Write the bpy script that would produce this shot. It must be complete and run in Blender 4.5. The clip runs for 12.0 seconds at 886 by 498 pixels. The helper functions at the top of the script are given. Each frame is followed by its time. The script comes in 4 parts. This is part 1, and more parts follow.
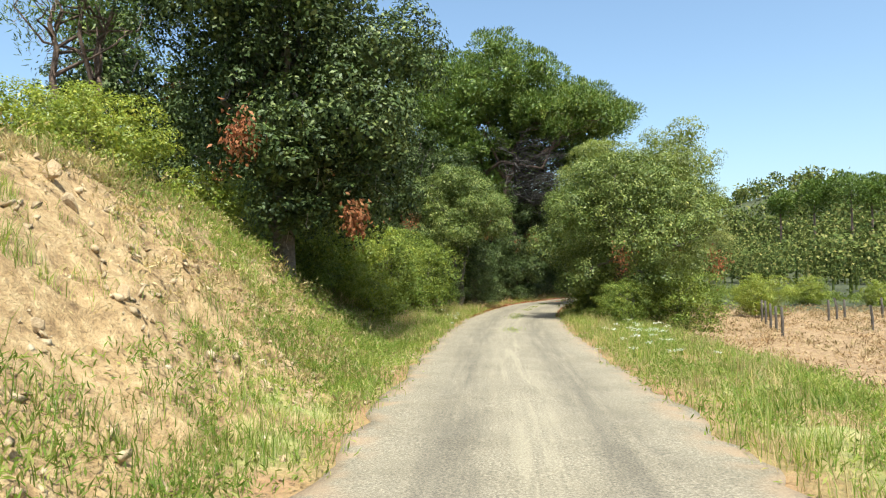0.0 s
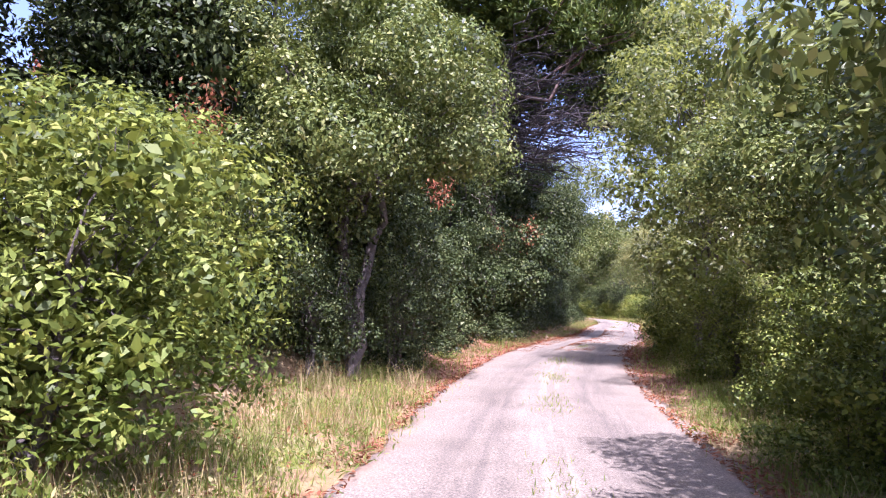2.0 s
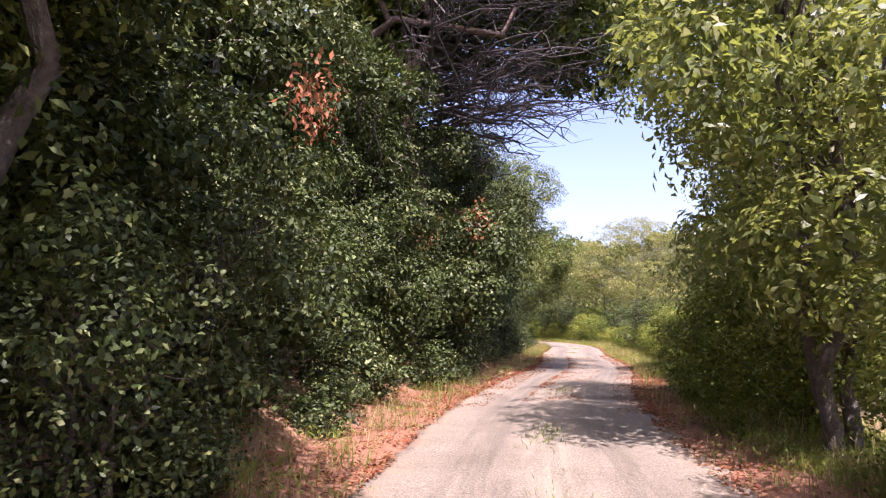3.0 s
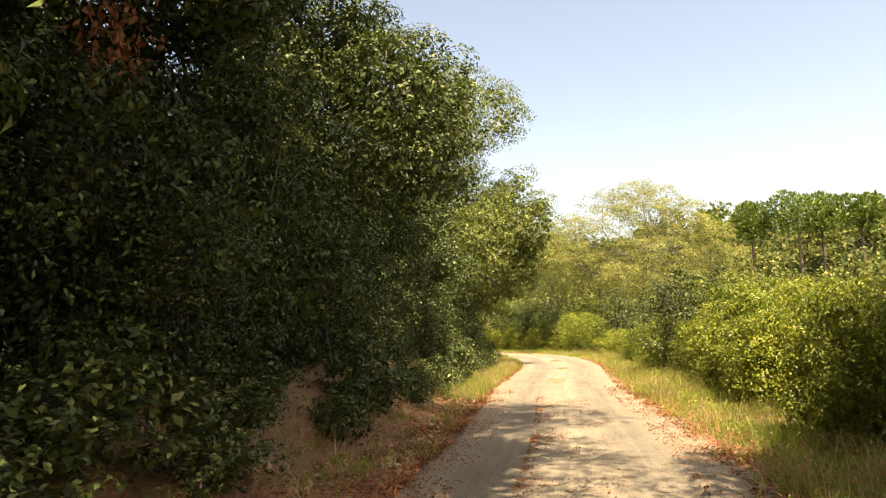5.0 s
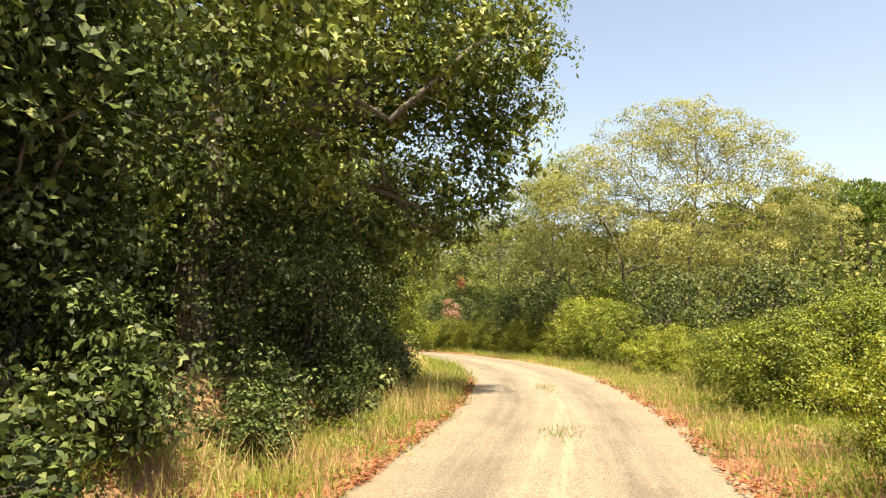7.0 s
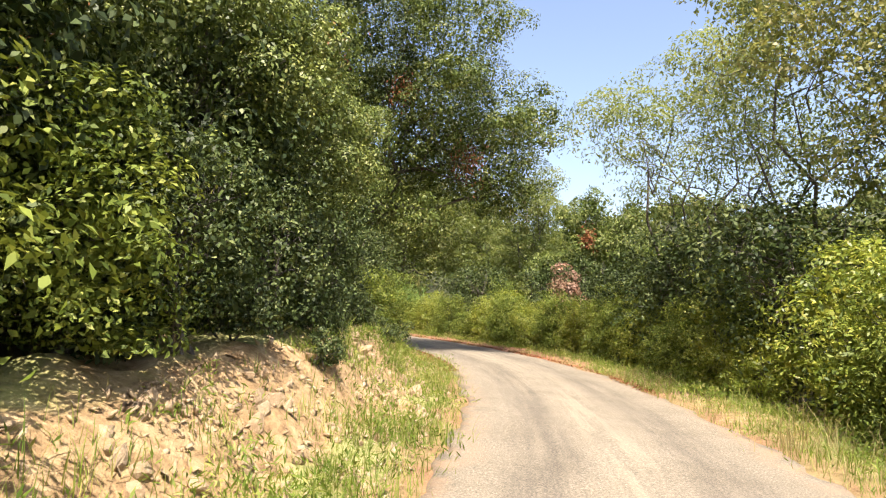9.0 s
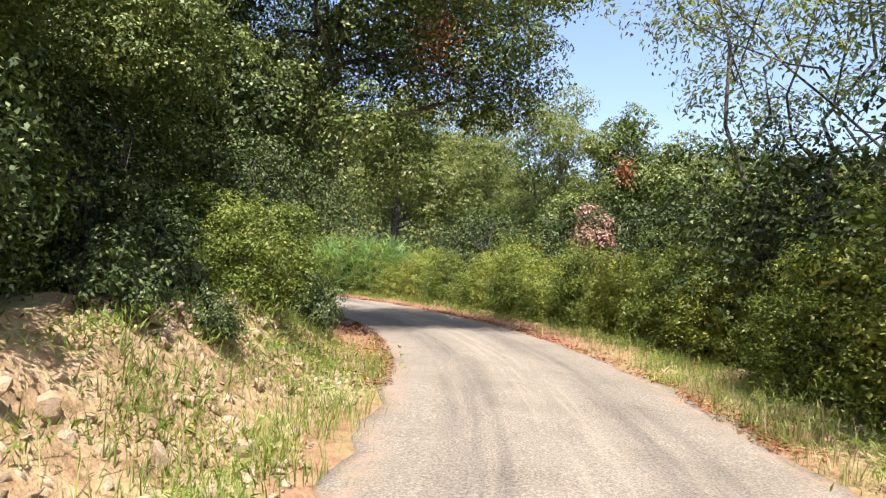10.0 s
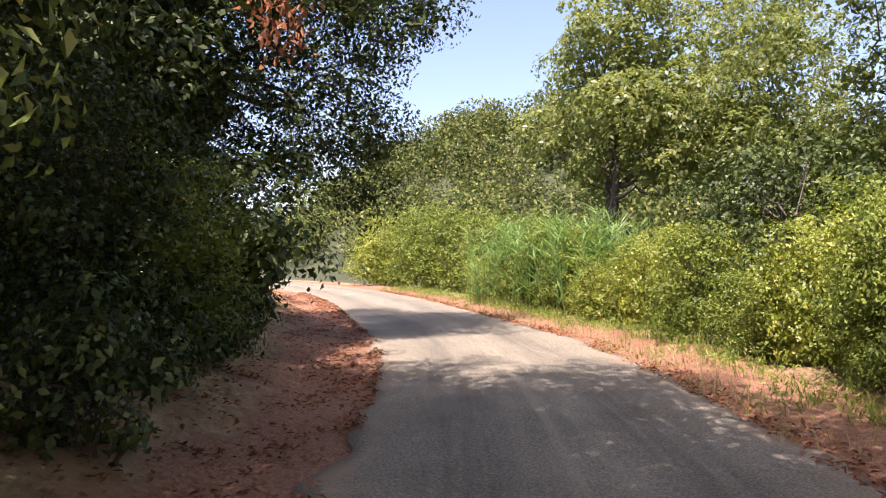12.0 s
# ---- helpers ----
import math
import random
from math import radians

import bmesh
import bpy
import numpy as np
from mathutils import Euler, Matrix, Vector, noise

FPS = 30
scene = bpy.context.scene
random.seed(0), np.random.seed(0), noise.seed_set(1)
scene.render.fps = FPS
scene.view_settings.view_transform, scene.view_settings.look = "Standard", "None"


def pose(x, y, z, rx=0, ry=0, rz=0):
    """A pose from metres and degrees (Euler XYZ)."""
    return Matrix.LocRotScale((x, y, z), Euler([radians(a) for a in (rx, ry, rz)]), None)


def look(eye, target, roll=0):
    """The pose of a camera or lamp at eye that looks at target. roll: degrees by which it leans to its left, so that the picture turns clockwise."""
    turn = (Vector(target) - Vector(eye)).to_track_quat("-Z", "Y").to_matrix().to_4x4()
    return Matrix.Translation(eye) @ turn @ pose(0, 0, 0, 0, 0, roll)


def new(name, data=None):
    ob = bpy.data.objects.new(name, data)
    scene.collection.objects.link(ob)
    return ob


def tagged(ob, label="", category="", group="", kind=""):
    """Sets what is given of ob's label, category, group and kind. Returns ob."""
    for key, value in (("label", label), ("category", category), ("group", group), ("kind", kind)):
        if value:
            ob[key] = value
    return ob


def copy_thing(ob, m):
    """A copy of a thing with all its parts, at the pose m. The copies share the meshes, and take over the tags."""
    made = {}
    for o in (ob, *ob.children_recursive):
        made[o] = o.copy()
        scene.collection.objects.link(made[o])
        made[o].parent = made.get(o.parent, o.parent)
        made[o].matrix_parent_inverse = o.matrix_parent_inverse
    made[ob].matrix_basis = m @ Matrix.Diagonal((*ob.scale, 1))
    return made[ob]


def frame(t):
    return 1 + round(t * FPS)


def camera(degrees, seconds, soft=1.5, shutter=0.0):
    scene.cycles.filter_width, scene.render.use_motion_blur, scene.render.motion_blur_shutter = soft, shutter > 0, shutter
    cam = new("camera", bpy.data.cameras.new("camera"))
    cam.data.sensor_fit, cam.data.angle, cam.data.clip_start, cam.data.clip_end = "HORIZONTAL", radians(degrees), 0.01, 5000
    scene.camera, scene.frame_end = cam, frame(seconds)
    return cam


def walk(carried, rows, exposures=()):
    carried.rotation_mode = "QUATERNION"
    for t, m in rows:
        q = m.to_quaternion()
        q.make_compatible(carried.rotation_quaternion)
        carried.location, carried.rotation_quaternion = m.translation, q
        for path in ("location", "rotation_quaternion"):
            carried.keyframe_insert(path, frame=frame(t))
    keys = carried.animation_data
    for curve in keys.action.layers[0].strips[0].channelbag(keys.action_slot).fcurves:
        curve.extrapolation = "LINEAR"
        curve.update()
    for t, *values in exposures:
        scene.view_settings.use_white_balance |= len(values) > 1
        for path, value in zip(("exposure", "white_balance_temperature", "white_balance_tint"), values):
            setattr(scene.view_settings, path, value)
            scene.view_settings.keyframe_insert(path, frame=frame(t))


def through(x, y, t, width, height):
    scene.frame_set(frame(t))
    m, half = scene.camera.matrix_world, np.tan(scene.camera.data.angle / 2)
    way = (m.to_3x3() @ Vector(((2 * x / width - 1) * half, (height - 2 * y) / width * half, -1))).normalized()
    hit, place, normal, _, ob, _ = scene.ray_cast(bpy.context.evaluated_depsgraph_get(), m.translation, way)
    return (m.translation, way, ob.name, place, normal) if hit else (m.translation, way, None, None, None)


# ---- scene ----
cam = camera(67.8, 12.0, 1.2)
PATH = [
    (0, (0.481, -0.92, 1.323), (0.438, 1.077, 1.418), -0.6),
    (0.5, (0.62, 4.164, 1.34), (0.544, 6.159, 1.456), 0),
    (1, (0.84, 9.038, 1.32), (0.798, 11.034, 1.44), 0.7),
    (1.5, (1.08, 13.884, 1.33), (1.083, 15.88, 1.459), 1.5),
    (2, (1.54, 18.279, 1.33), (1.617, 20.272, 1.484), 2),
    (2.5, (1.97, 21.946, 1.29), (2.124, 23.93, 1.492), 2),
    (3, (2.54, 25.521, 1.3), (2.803, 27.49, 1.53), 0.9),
    (4.8, (7.38, 38.547, 1.34), (7.678, 40.507, 1.606), -2.5),
    (5, (7.86, 40.083, 1.36), (8.16, 42.043, 1.621), -2.3),
    (5.5, (9.18, 44.076, 1.38), (9.462, 46.043, 1.61), -2.1),
    (6, (10.53, 47.987, 1.28), (10.803, 49.953, 1.525), -0.2),
    (6.5, (11.63, 51.925, 1.25), (11.92, 53.89, 1.487), -0.5),
    (7, (12.88, 55.251, 1.26), (13.177, 57.214, 1.498), 0.2),
    (7.5, (14.185, 58.744, 1.293), (14.431, 60.714, 1.531), 0.3),
    (7.7, (14.749, 60.136, 1.25), (14.949, 62.111, 1.492), 0.1),
    (9.3, (17.3, 72.507, 1.27), (17.074, 74.49, 1.399), 3),
    (9.5, (17.48, 73.72, 1.27), (17.245, 75.704, 1.366), 2.8),
    (10, (17.59, 76.609, 1.28), (17.326, 78.591, 1.329), 2.2),
    (10.5, (17.66, 79.401, 1.25), (17.261, 81.36, 1.299), 1.3),
    (11, (17.37, 82.321, 1.25), (16.794, 84.236, 1.294), 0.1),
    (11.5, (16.95, 84.868, 1.31), (16.143, 86.698, 1.343), 0),
    (12, (16.42, 87.205, 1.3), (15.434, 88.945, 1.33), -1),
]
EXPOSURES = [(0.0, 1.0, 6100, 0), (1.0, 1.15, 6200, 6), (1.5, 1.5, 5450, 38), (2.0, 1.6, 5350, 46), (2.5, 1.45, 5400, 45), (3.2, 1.45, 6500, 38), (4.8, 1.6, 9200, 14), (5.5, 1.55, 8700, 14), (6.5, 1.45, 8100, 12), (7.7, 1.45, 8200, 10),
             (9.3, 1.32, 6300, 18), (10.5, 1.25, 5900, 20), (11.0, 1.3, 5800, 24), (11.5, 1.4, 5900, 24), (12.0, 1.4, 6400, 26)]
walk(cam, [(t, look(eye, target, roll)) for t, eye, target, roll in PATH], EXPOSURES)

# ---- world, sun ----
SUN_FROM = Vector((0.18, -0.98, 0.0)).normalized()      # horizontal way towards the sun
SUN_UP = 62.0
world = bpy.data.worlds.new("sky")
scene.world = world
world.use_nodes = True
wn = world.node_tree.nodes
sky = wn.new("ShaderNodeTexSky")
sky.sky_type, sky.sun_disc = "NISHITA", False
sky.sun_elevation = radians(SUN_UP)
sky.sun_rotation = math.atan2(SUN_FROM.x, SUN_FROM.y)
sky.air_density, sky.dust_density, sky.ozone_density = 1.0, 2.6, 0.0
wn["Background"].inputs["Strength"].default_value = 0.125
world.node_tree.links.new(sky.outputs["Color"], wn["Background"].inputs["Color"])
sun_data = bpy.data.lights.new("sun", "SUN")
sun_data.energy, sun_data.angle, sun_data.color = 5.0, radians(0.55), (1.0, 0.95, 0.86)
sun = new("sun", sun_data)
toward = (SUN_FROM * math.cos(radians(SUN_UP)) + Vector((0, 0, math.sin(radians(SUN_UP)))))
sun.matrix_world = look(toward * 80, (0, 0, 0))


# ---- node helpers and materials ----
def mat_new(name):
    m = bpy.data.materials.new(name)
    m.use_nodes = True
    nt = m.node_tree
    return m, nt, nt.nodes["Principled BSDF"]


def node(nt, kind, **values):
    n = nt.nodes.new(kind)
    for key, value in values.items():
        n.inputs[key.replace("_", " ")].default_value = value
    return n


def noise_tex(nt, scale, detail=4.0, rough=0.55, coord="Object"):
    tc = nt.nodes.new("ShaderNodeTexCoord")
    n = node(nt, "ShaderNodeTexNoise", Scale=scale, Detail=detail, Roughness=rough)
    nt.links.new(tc.outputs[coord], n.inputs["Vector"])
    return n.outputs["Fac"]


def ramp(nt, fac, stops):
    n = nt.nodes.new("ShaderNodeValToRGB")
    e = n.color_ramp.elements
    while len(e) < len(stops):
        e.new(0.5)
    for k, (p, c) in enumerate(stops):
        e[k].position, e[k].color = p, (*c, 1.0) if len(c) == 3 else c
    nt.links.new(fac, n.inputs["Fac"])
    return n.outputs["Color"]


def mix(nt, fac, a, b, kind="MIX"):
    n = nt.nodes.new("ShaderNodeMix")
    n.data_type, n.blend_type = "RGBA", kind
    for sock, v in ((n.inputs[0], fac), (n.inputs[6], a), (n.inputs[7], b)):
        if hasattr(v, "links"):
            nt.links.new(v, sock)
        else:
            sock.default_value = v if isinstance(v, float) else (*v, 1.0)
    return n.outputs[2]


def calc(nt, op, a, b=0.0, c=0.0):
    n = nt.nodes.new("ShaderNodeMath")
    n.operation = op
    for sock, v in zip(n.inputs, (a, b, c)):
        if hasattr(v, "links"):
            nt.links.new(v, sock)
        else:
            sock.default_value = v
    return n.outputs[0]


def band(nt, v, lo, hi):
    """0 below lo, 1 above hi."""
    n = nt.nodes.new("ShaderNodeMapRange")
    n.interpolation_type = "SMOOTHSTEP"
    n.inputs["From Min"].default_value, n.inputs["From Max"].default_value = lo, hi
    nt.links.new(v, n.inputs["Value"])
    return n.outputs["Result"]


def bump(nt, shader, height, strength, distance):
    n = node(nt, "ShaderNodeBump", Strength=strength, Distance=distance)
    nt.links.new(height, n.inputs["Height"])
    nt.links.new(n.outputs["Normal"], shader.inputs["Normal"])


def attr(nt, name):
    n = nt.nodes.new("ShaderNodeAttribute")
    n.attribute_name = name
    return n.outputs["Fac"]


def leaf_mat(name, stops, through_col, rough=0.5, through=0.35, gloss=0.42):
    """Leaves: a colour of its own for each leaf, light shining through the blade."""
    m, nt, p = mat_new(name)
    geo = nt.nodes.new("ShaderNodeNewGeometry")
    c = ramp(nt, geo.outputs["Random Per Island"], stops)
    patch = noise_tex(nt, 0.9, 2.0)
    c = mix(nt, band(nt, patch, 0.4, 0.62), c, mix(nt, 1.0, c, (0.62, 0.7, 0.6), "MULTIPLY"))
    c = mix(nt, calc(nt, "MULTIPLY", band(nt, noise_tex(nt, 2.6, 2.0), 0.5, 0.7), 0.6), c, mix(nt, 1.0, c, (1.35, 1.2, 0.85), "MULTIPLY"))
    nt.links.new(c, p.inputs["Base Color"])
    p.inputs["Roughness"].default_value = rough
    p.inputs["Specular IOR Level"].default_value = gloss
    t = nt.nodes.new("ShaderNodeBsdfTranslucent")
    nt.links.new(mix(nt, 0.5, c, through_col), t.inputs["Color"])
    mixer = nt.nodes.new("ShaderNodeMixShader")
    mixer.inputs[0].default_value = through
    nt.links.new(p.outputs[0], mixer.inputs[1])
    nt.links.new(t.outputs[0], mixer.inputs[2])
    nt.links.new(mixer.outputs[0], nt.nodes["Material Output"].inputs["Surface"])
    return m


OAK = leaf_mat("holm oak leaf", [(0.0, (0.025, 0.037, 0.013)), (0.45, (0.05, 0.071, 0.022)), (0.85, (0.106, 0.138, 0.044)), (1.0, (0.225, 0.247, 0.101))], (0.16, 0.22, 0.03), 0.5, 0.1, 0.18)
OAK_PALE = leaf_mat("young oak leaf", [(0.0, (0.052, 0.076, 0.018)), (0.45, (0.115, 0.149, 0.037)), (0.85, (0.207, 0.241, 0.064)), (1.0, (0.344, 0.344, 0.129))], (0.3, 0.36, 0.05), 0.45, 0.18, 0.22)
PINE = leaf_mat("pine needle", [(0.0, (0.06, 0.102, 0.014)), (0.6, (0.126, 0.186, 0.026)), (1.0, (0.209, 0.242, 0.05))], (0.22, 0.3, 0.03), 0.5, 0.16)
SHRUB = leaf_mat("mastic shrub leaf", [(0.0, (0.055, 0.08, 0.014)), (0.4, (0.12, 0.16, 0.026)), (0.8, (0.21, 0.255, 0.045)), (1.0, (0.33, 0.34, 0.085))], (0.32, 0.36, 0.04), 0.5, 0.26, 0.2)
YELLOW = leaf_mat("yellow-green shrub leaf", [(0.0, (0.12, 0.165, 0.022)), (0.6, (0.24, 0.28, 0.034)), (1.0, (0.4, 0.37, 0.07))], (0.4, 0.44, 0.045), 0.45, 0.32)
ASH = leaf_mat("airy tree leaf", [(0.0, (0.1, 0.135, 0.036)), (0.6, (0.18, 0.21, 0.066)), (1.0, (0.3, 0.3, 0.12))], (0.42, 0.46, 0.07), 0.42, 0.46)
STRAWLEAF = leaf_mat("yellowing almond leaf", [(0.0, (0.16, 0.18, 0.045)), (0.6, (0.27, 0.27, 0.08)), (1.0, (0.4, 0.34, 0.13))], (0.42, 0.42, 0.1), 0.5, 0.42)
REED = leaf_mat("cane leaf", [(0.0, (0.1, 0.19, 0.045)), (0.6, (0.17, 0.28, 0.07)), (1.0, (0.27, 0.36, 0.12))], (0.3, 0.45, 0.08), 0.42, 0.35)
DEAD = leaf_mat("dead foliage", [(0.0, (0.14, 0.045, 0.022)), (0.5, (0.27, 0.1, 0.045)), (1.0, (0.4, 0.19, 0.1))], (0.34, 0.13, 0.05), 0.75, 0.2, 0.15)
WITHERED = leaf_mat("withered pink foliage", [(0.0, (0.24, 0.12, 0.08)), (0.5, (0.4, 0.23, 0.17)), (1.0, (0.56, 0.38, 0.3))], (0.45, 0.26, 0.18), 0.7, 0.25, 0.15)
FAR = leaf_mat("far wood foliage", [(0.0, (0.045, 0.065, 0.02)), (0.4, (0.095, 0.12, 0.034)), (0.75, (0.17, 0.185, 0.052)), (1.0, (0.27, 0.24, 0.09))], (0.22, 0.25, 0.06), 0.7, 0.2, 0.1)
GRASS = leaf_mat("verge grass", [(0.0, (0.1, 0.17, 0.025)), (0.5, (0.19, 0.26, 0.045)), (0.78, (0.33, 0.34, 0.09)), (1.0, (0.48, 0.41, 0.18))], (0.36, 0.44, 0.06), 0.6, 0.5, 0.25)
STRAW = leaf_mat("dry grass", [(0.0, (0.24, 0.18, 0.075)), (0.5, (0.42, 0.32, 0.15)), (1.0, (0.6, 0.48, 0.26))], (0.48, 0.36, 0.15), 0.7, 0.45, 0.2)
FIELD = leaf_mat("dry field grass", [(0.0, (0.2, 0.12, 0.055)), (0.5, (0.32, 0.2, 0.1)), (1.0, (0.44, 0.32, 0.17))], (0.36, 0.23, 0.1), 0.65, 0.25)
PETAL = leaf_mat("white flower", [(0.0, (0.7, 0.7, 0.6)), (1.0, (0.85, 0.85, 0.78))], (0.8, 0.8, 0.7), 0.6, 0.3)


def bark_mat(name, dark, light):
    m, nt, p = mat_new(name)
    v = noise_tex(nt, 14.0, 6.0, 0.65)
    nt.links.new(ramp(nt, v, [(0.3, dark), (0.7, light)]), p.inputs["Base Color"])
    p.inputs["Roughness"].default_value = 0.9
    bump(nt, p, noise_tex(nt, 30.0, 5.0, 0.7), 0.8, 0.03)
    return m


BARK = bark_mat("oak bark", (0.05, 0.042, 0.034), (0.16, 0.135, 0.11))
BARK_PINE = bark_mat("pine bark", (0.06, 0.042, 0.034), (0.2, 0.13, 0.095))
BARK_DEAD = bark_mat("dead pine twig", (0.03, 0.026, 0.024), (0.1, 0.085, 0.075))
BARK_PALE = bark_mat("dry twig", (0.2, 0.16, 0.12), (0.42, 0.36, 0.29))
POSTWOOD = bark_mat("weathered post wood", (0.035, 0.028, 0.022), (0.1, 0.08, 0.065))


def stone_mat():
    m, nt, p = mat_new("limestone")
    v = noise_tex(nt, 6.0, 6.0, 0.65)
    info = nt.nodes.new("ShaderNodeObjectInfo")
    c = ramp(nt, v, [(0.25, (0.25, 0.17, 0.09)), (0.55, (0.4, 0.3, 0.18)), (0.8, (0.56, 0.48, 0.34))])
    c = mix(nt, calc(nt, "MULTIPLY", info.outputs["Random"], 0.5), c, (0.46, 0.3, 0.16))
    nt.links.new(c, p.inputs["Base Color"])
    p.inputs["Roughness"].default_value = 0.9
    bump(nt, p, noise_tex(nt, 22.0, 6.0, 0.7), 0.7, 0.03)
    return m


STONE = stone_mat()


def road_mat():
    """Worn chip-seal lane: pale stones, two darker wheel tracks, a rough middle with dry grass, dusty edges."""
    m, nt, p = mat_new("worn chip seal")
    lat = attr(nt, "lat")
    wob = calc(nt, "MULTIPLY_ADD", noise_tex(nt, 0.7, 3.0), 0.5, -0.25)
    side = calc(nt, "ABSOLUTE", calc(nt, "ADD", lat, wob))
    grain = noise_tex(nt, 55.0, 5.0, 0.75)
    stain = noise_tex(nt, 1.3, 5.0, 0.6)
    streak_tc = nt.nodes.new("ShaderNodeCombineXYZ")
    nt.links.new(calc(nt, "MULTIPLY", lat, 7.0), streak_tc.inputs[0])
    nt.links.new(calc(nt, "MULTIPLY", attr(nt, "along"), 0.35), streak_tc.inputs[1])
    sn = node(nt, "ShaderNodeTexNoise", Scale=1.0, Detail=5.0, Roughness=0.6)
    nt.links.new(streak_tc.outputs[0], sn.inputs["Vector"])
    base = ramp(nt, grain, [(0.32, (0.08, 0.067, 0.046)), (0.5, (0.2, 0.168, 0.118)), (0.68, (0.375, 0.32, 0.23))])
    base = mix(nt, band(nt, stain, 0.4, 0.7), base, mix(nt, 1.0, base, (0.84, 0.83, 0.81), "MULTIPLY"))
    track = calc(nt, "MULTIPLY", band(nt, side, 0.3, 0.55), calc(nt, "SUBTRACT", 1.0, band(nt, side, 0.75, 1.15)))
    track = calc(nt, "MULTIPLY", track, band(nt, sn.outputs["Fac"], 0.3, 0.65))
    base = mix(nt, calc(nt, "MULTIPLY", track, 0.75), base, mix(nt, 1.0, base, (0.55, 0.55, 0.57), "MULTIPLY"))
    mid = calc(nt, "MULTIPLY", calc(nt, "SUBTRACT", 1.0, band(nt, side, 0.1, 0.42)), band(nt, sn.outputs["Fac"], 0.45, 0.62))
    base = mix(nt, calc(nt, "MULTIPLY", mid, 0.38), base, (0.34, 0.29, 0.2))
    edge = calc(nt, "MULTIPLY", band(nt, side, 1.15, 1.6), band(nt, noise_tex(nt, 3.0, 4.0), 0.38, 0.62))
    base = mix(nt, calc(nt, "MULTIPLY", edge, 0.8), base, (0.3, 0.2, 0.12))
    nt.links.new(base, p.inputs["Base Color"])
    p.inputs["Roughness"].default_value = 0.92
    bump(nt, p, noise_tex(nt, 90.0, 4.0, 0.8), 0.6, 0.012)
    return m


ROAD = road_mat()


def ground_mat():
    """Soil with litter beside the road, ochre earth on the bank, dry meadow in the field, scrub floor elsewhere."""
    m, nt, p = mat_new("mediterranean ground")
    lat, along, steep = attr(nt, "lat"), attr(nt, "along"), attr(nt, "steep")
    n1, n2, n3 = noise_tex(nt, 0.8, 5.0), noise_tex(nt, 6.0, 6.0, 0.65), noise_tex(nt, 30.0, 5.0, 0.7)
    soil = ramp(nt, n2, [(0.3, (0.15, 0.086, 0.036)), (0.46, (0.32, 0.208, 0.095)), (0.68, (0.48, 0.345, 0.18))])
    soil = mix(nt, band(nt, n3, 0.45, 0.75), soil, mix(nt, 1.0, soil, (0.68, 0.62, 0.55), "MULTIPLY"))
    turf = ramp(nt, n2, [(0.3, (0.14, 0.15, 0.04)), (0.5, (0.26, 0.265, 0.08)), (0.7, (0.42, 0.36, 0.16))])
    litter = ramp(nt, n3, [(0.25, (0.1, 0.045, 0.025)), (0.5, (0.27, 0.125, 0.065)), (0.8, (0.47, 0.26, 0.14))])
    meadow = ramp(nt, n2, [(0.3, (0.16, 0.095, 0.045)), (0.5, (0.26, 0.165, 0.085)), (0.7, (0.36, 0.26, 0.13))])
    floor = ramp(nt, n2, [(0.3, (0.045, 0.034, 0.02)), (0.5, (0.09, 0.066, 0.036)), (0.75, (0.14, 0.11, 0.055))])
    side = calc(nt, "ABSOLUTE", calc(nt, "ADD", lat, calc(nt, "MULTIPLY_ADD", n1, 1.2, -0.6)))
    c = mix(nt, band(nt, n1, 0.4, 0.6), turf, soil)
    under = calc(nt, "MULTIPLY", band(nt, along, 84.0, 92.0), calc(nt, "SUBTRACT", 1.0, band(nt, along, 130.0, 136.0)))
    late = band(nt, along, 146.0, 152.0)
    litterzone = calc(nt, "MULTIPLY", calc(nt, "MAXIMUM", under, late), calc(nt, "SUBTRACT", 1.0, band(nt, side, 2.6, 3.6)))
    edge = calc(nt, "SUBTRACT", 1.0, band(nt, side, 1.7, 2.2))
    c = mix(nt, calc(nt, "MAXIMUM", litterzone, calc(nt, "MULTIPLY", edge, 0.55)), c, litter)
    c = mix(nt, calc(nt, "MULTIPLY", band(nt, steep, 0.3, 0.6), calc(nt, "SUBTRACT", 1.0, calc(nt, "MULTIPLY", under, 0.85))), c, soil)
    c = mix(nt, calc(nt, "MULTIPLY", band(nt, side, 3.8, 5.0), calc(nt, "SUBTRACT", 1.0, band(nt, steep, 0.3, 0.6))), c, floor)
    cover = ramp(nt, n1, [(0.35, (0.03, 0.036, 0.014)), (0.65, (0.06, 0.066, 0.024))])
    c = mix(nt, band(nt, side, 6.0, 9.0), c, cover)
    c = mix(nt, calc(nt, "MULTIPLY", calc(nt, "MULTIPLY", under, band(nt, calc(nt, "MULTIPLY", lat, -1.0), 2.2, 3.2)), 0.75), c, mix(nt, 0.55, floor, litter))
    infield = calc(nt, "MULTIPLY", band(nt, lat, 3.4, 4.6), calc(nt, "MULTIPLY", calc(nt, "SUBTRACT", 1.0, band(nt, along, 96.0, 102.0)), calc(nt, "SUBTRACT", 1.0, band(nt, lat, 32.0, 42.0))))
    c = mix(nt, infield, c, meadow)
    nt.links.new(c, p.inputs["Base Color"])
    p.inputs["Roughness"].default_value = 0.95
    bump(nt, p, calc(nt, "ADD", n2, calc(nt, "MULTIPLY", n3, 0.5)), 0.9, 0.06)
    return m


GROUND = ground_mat()


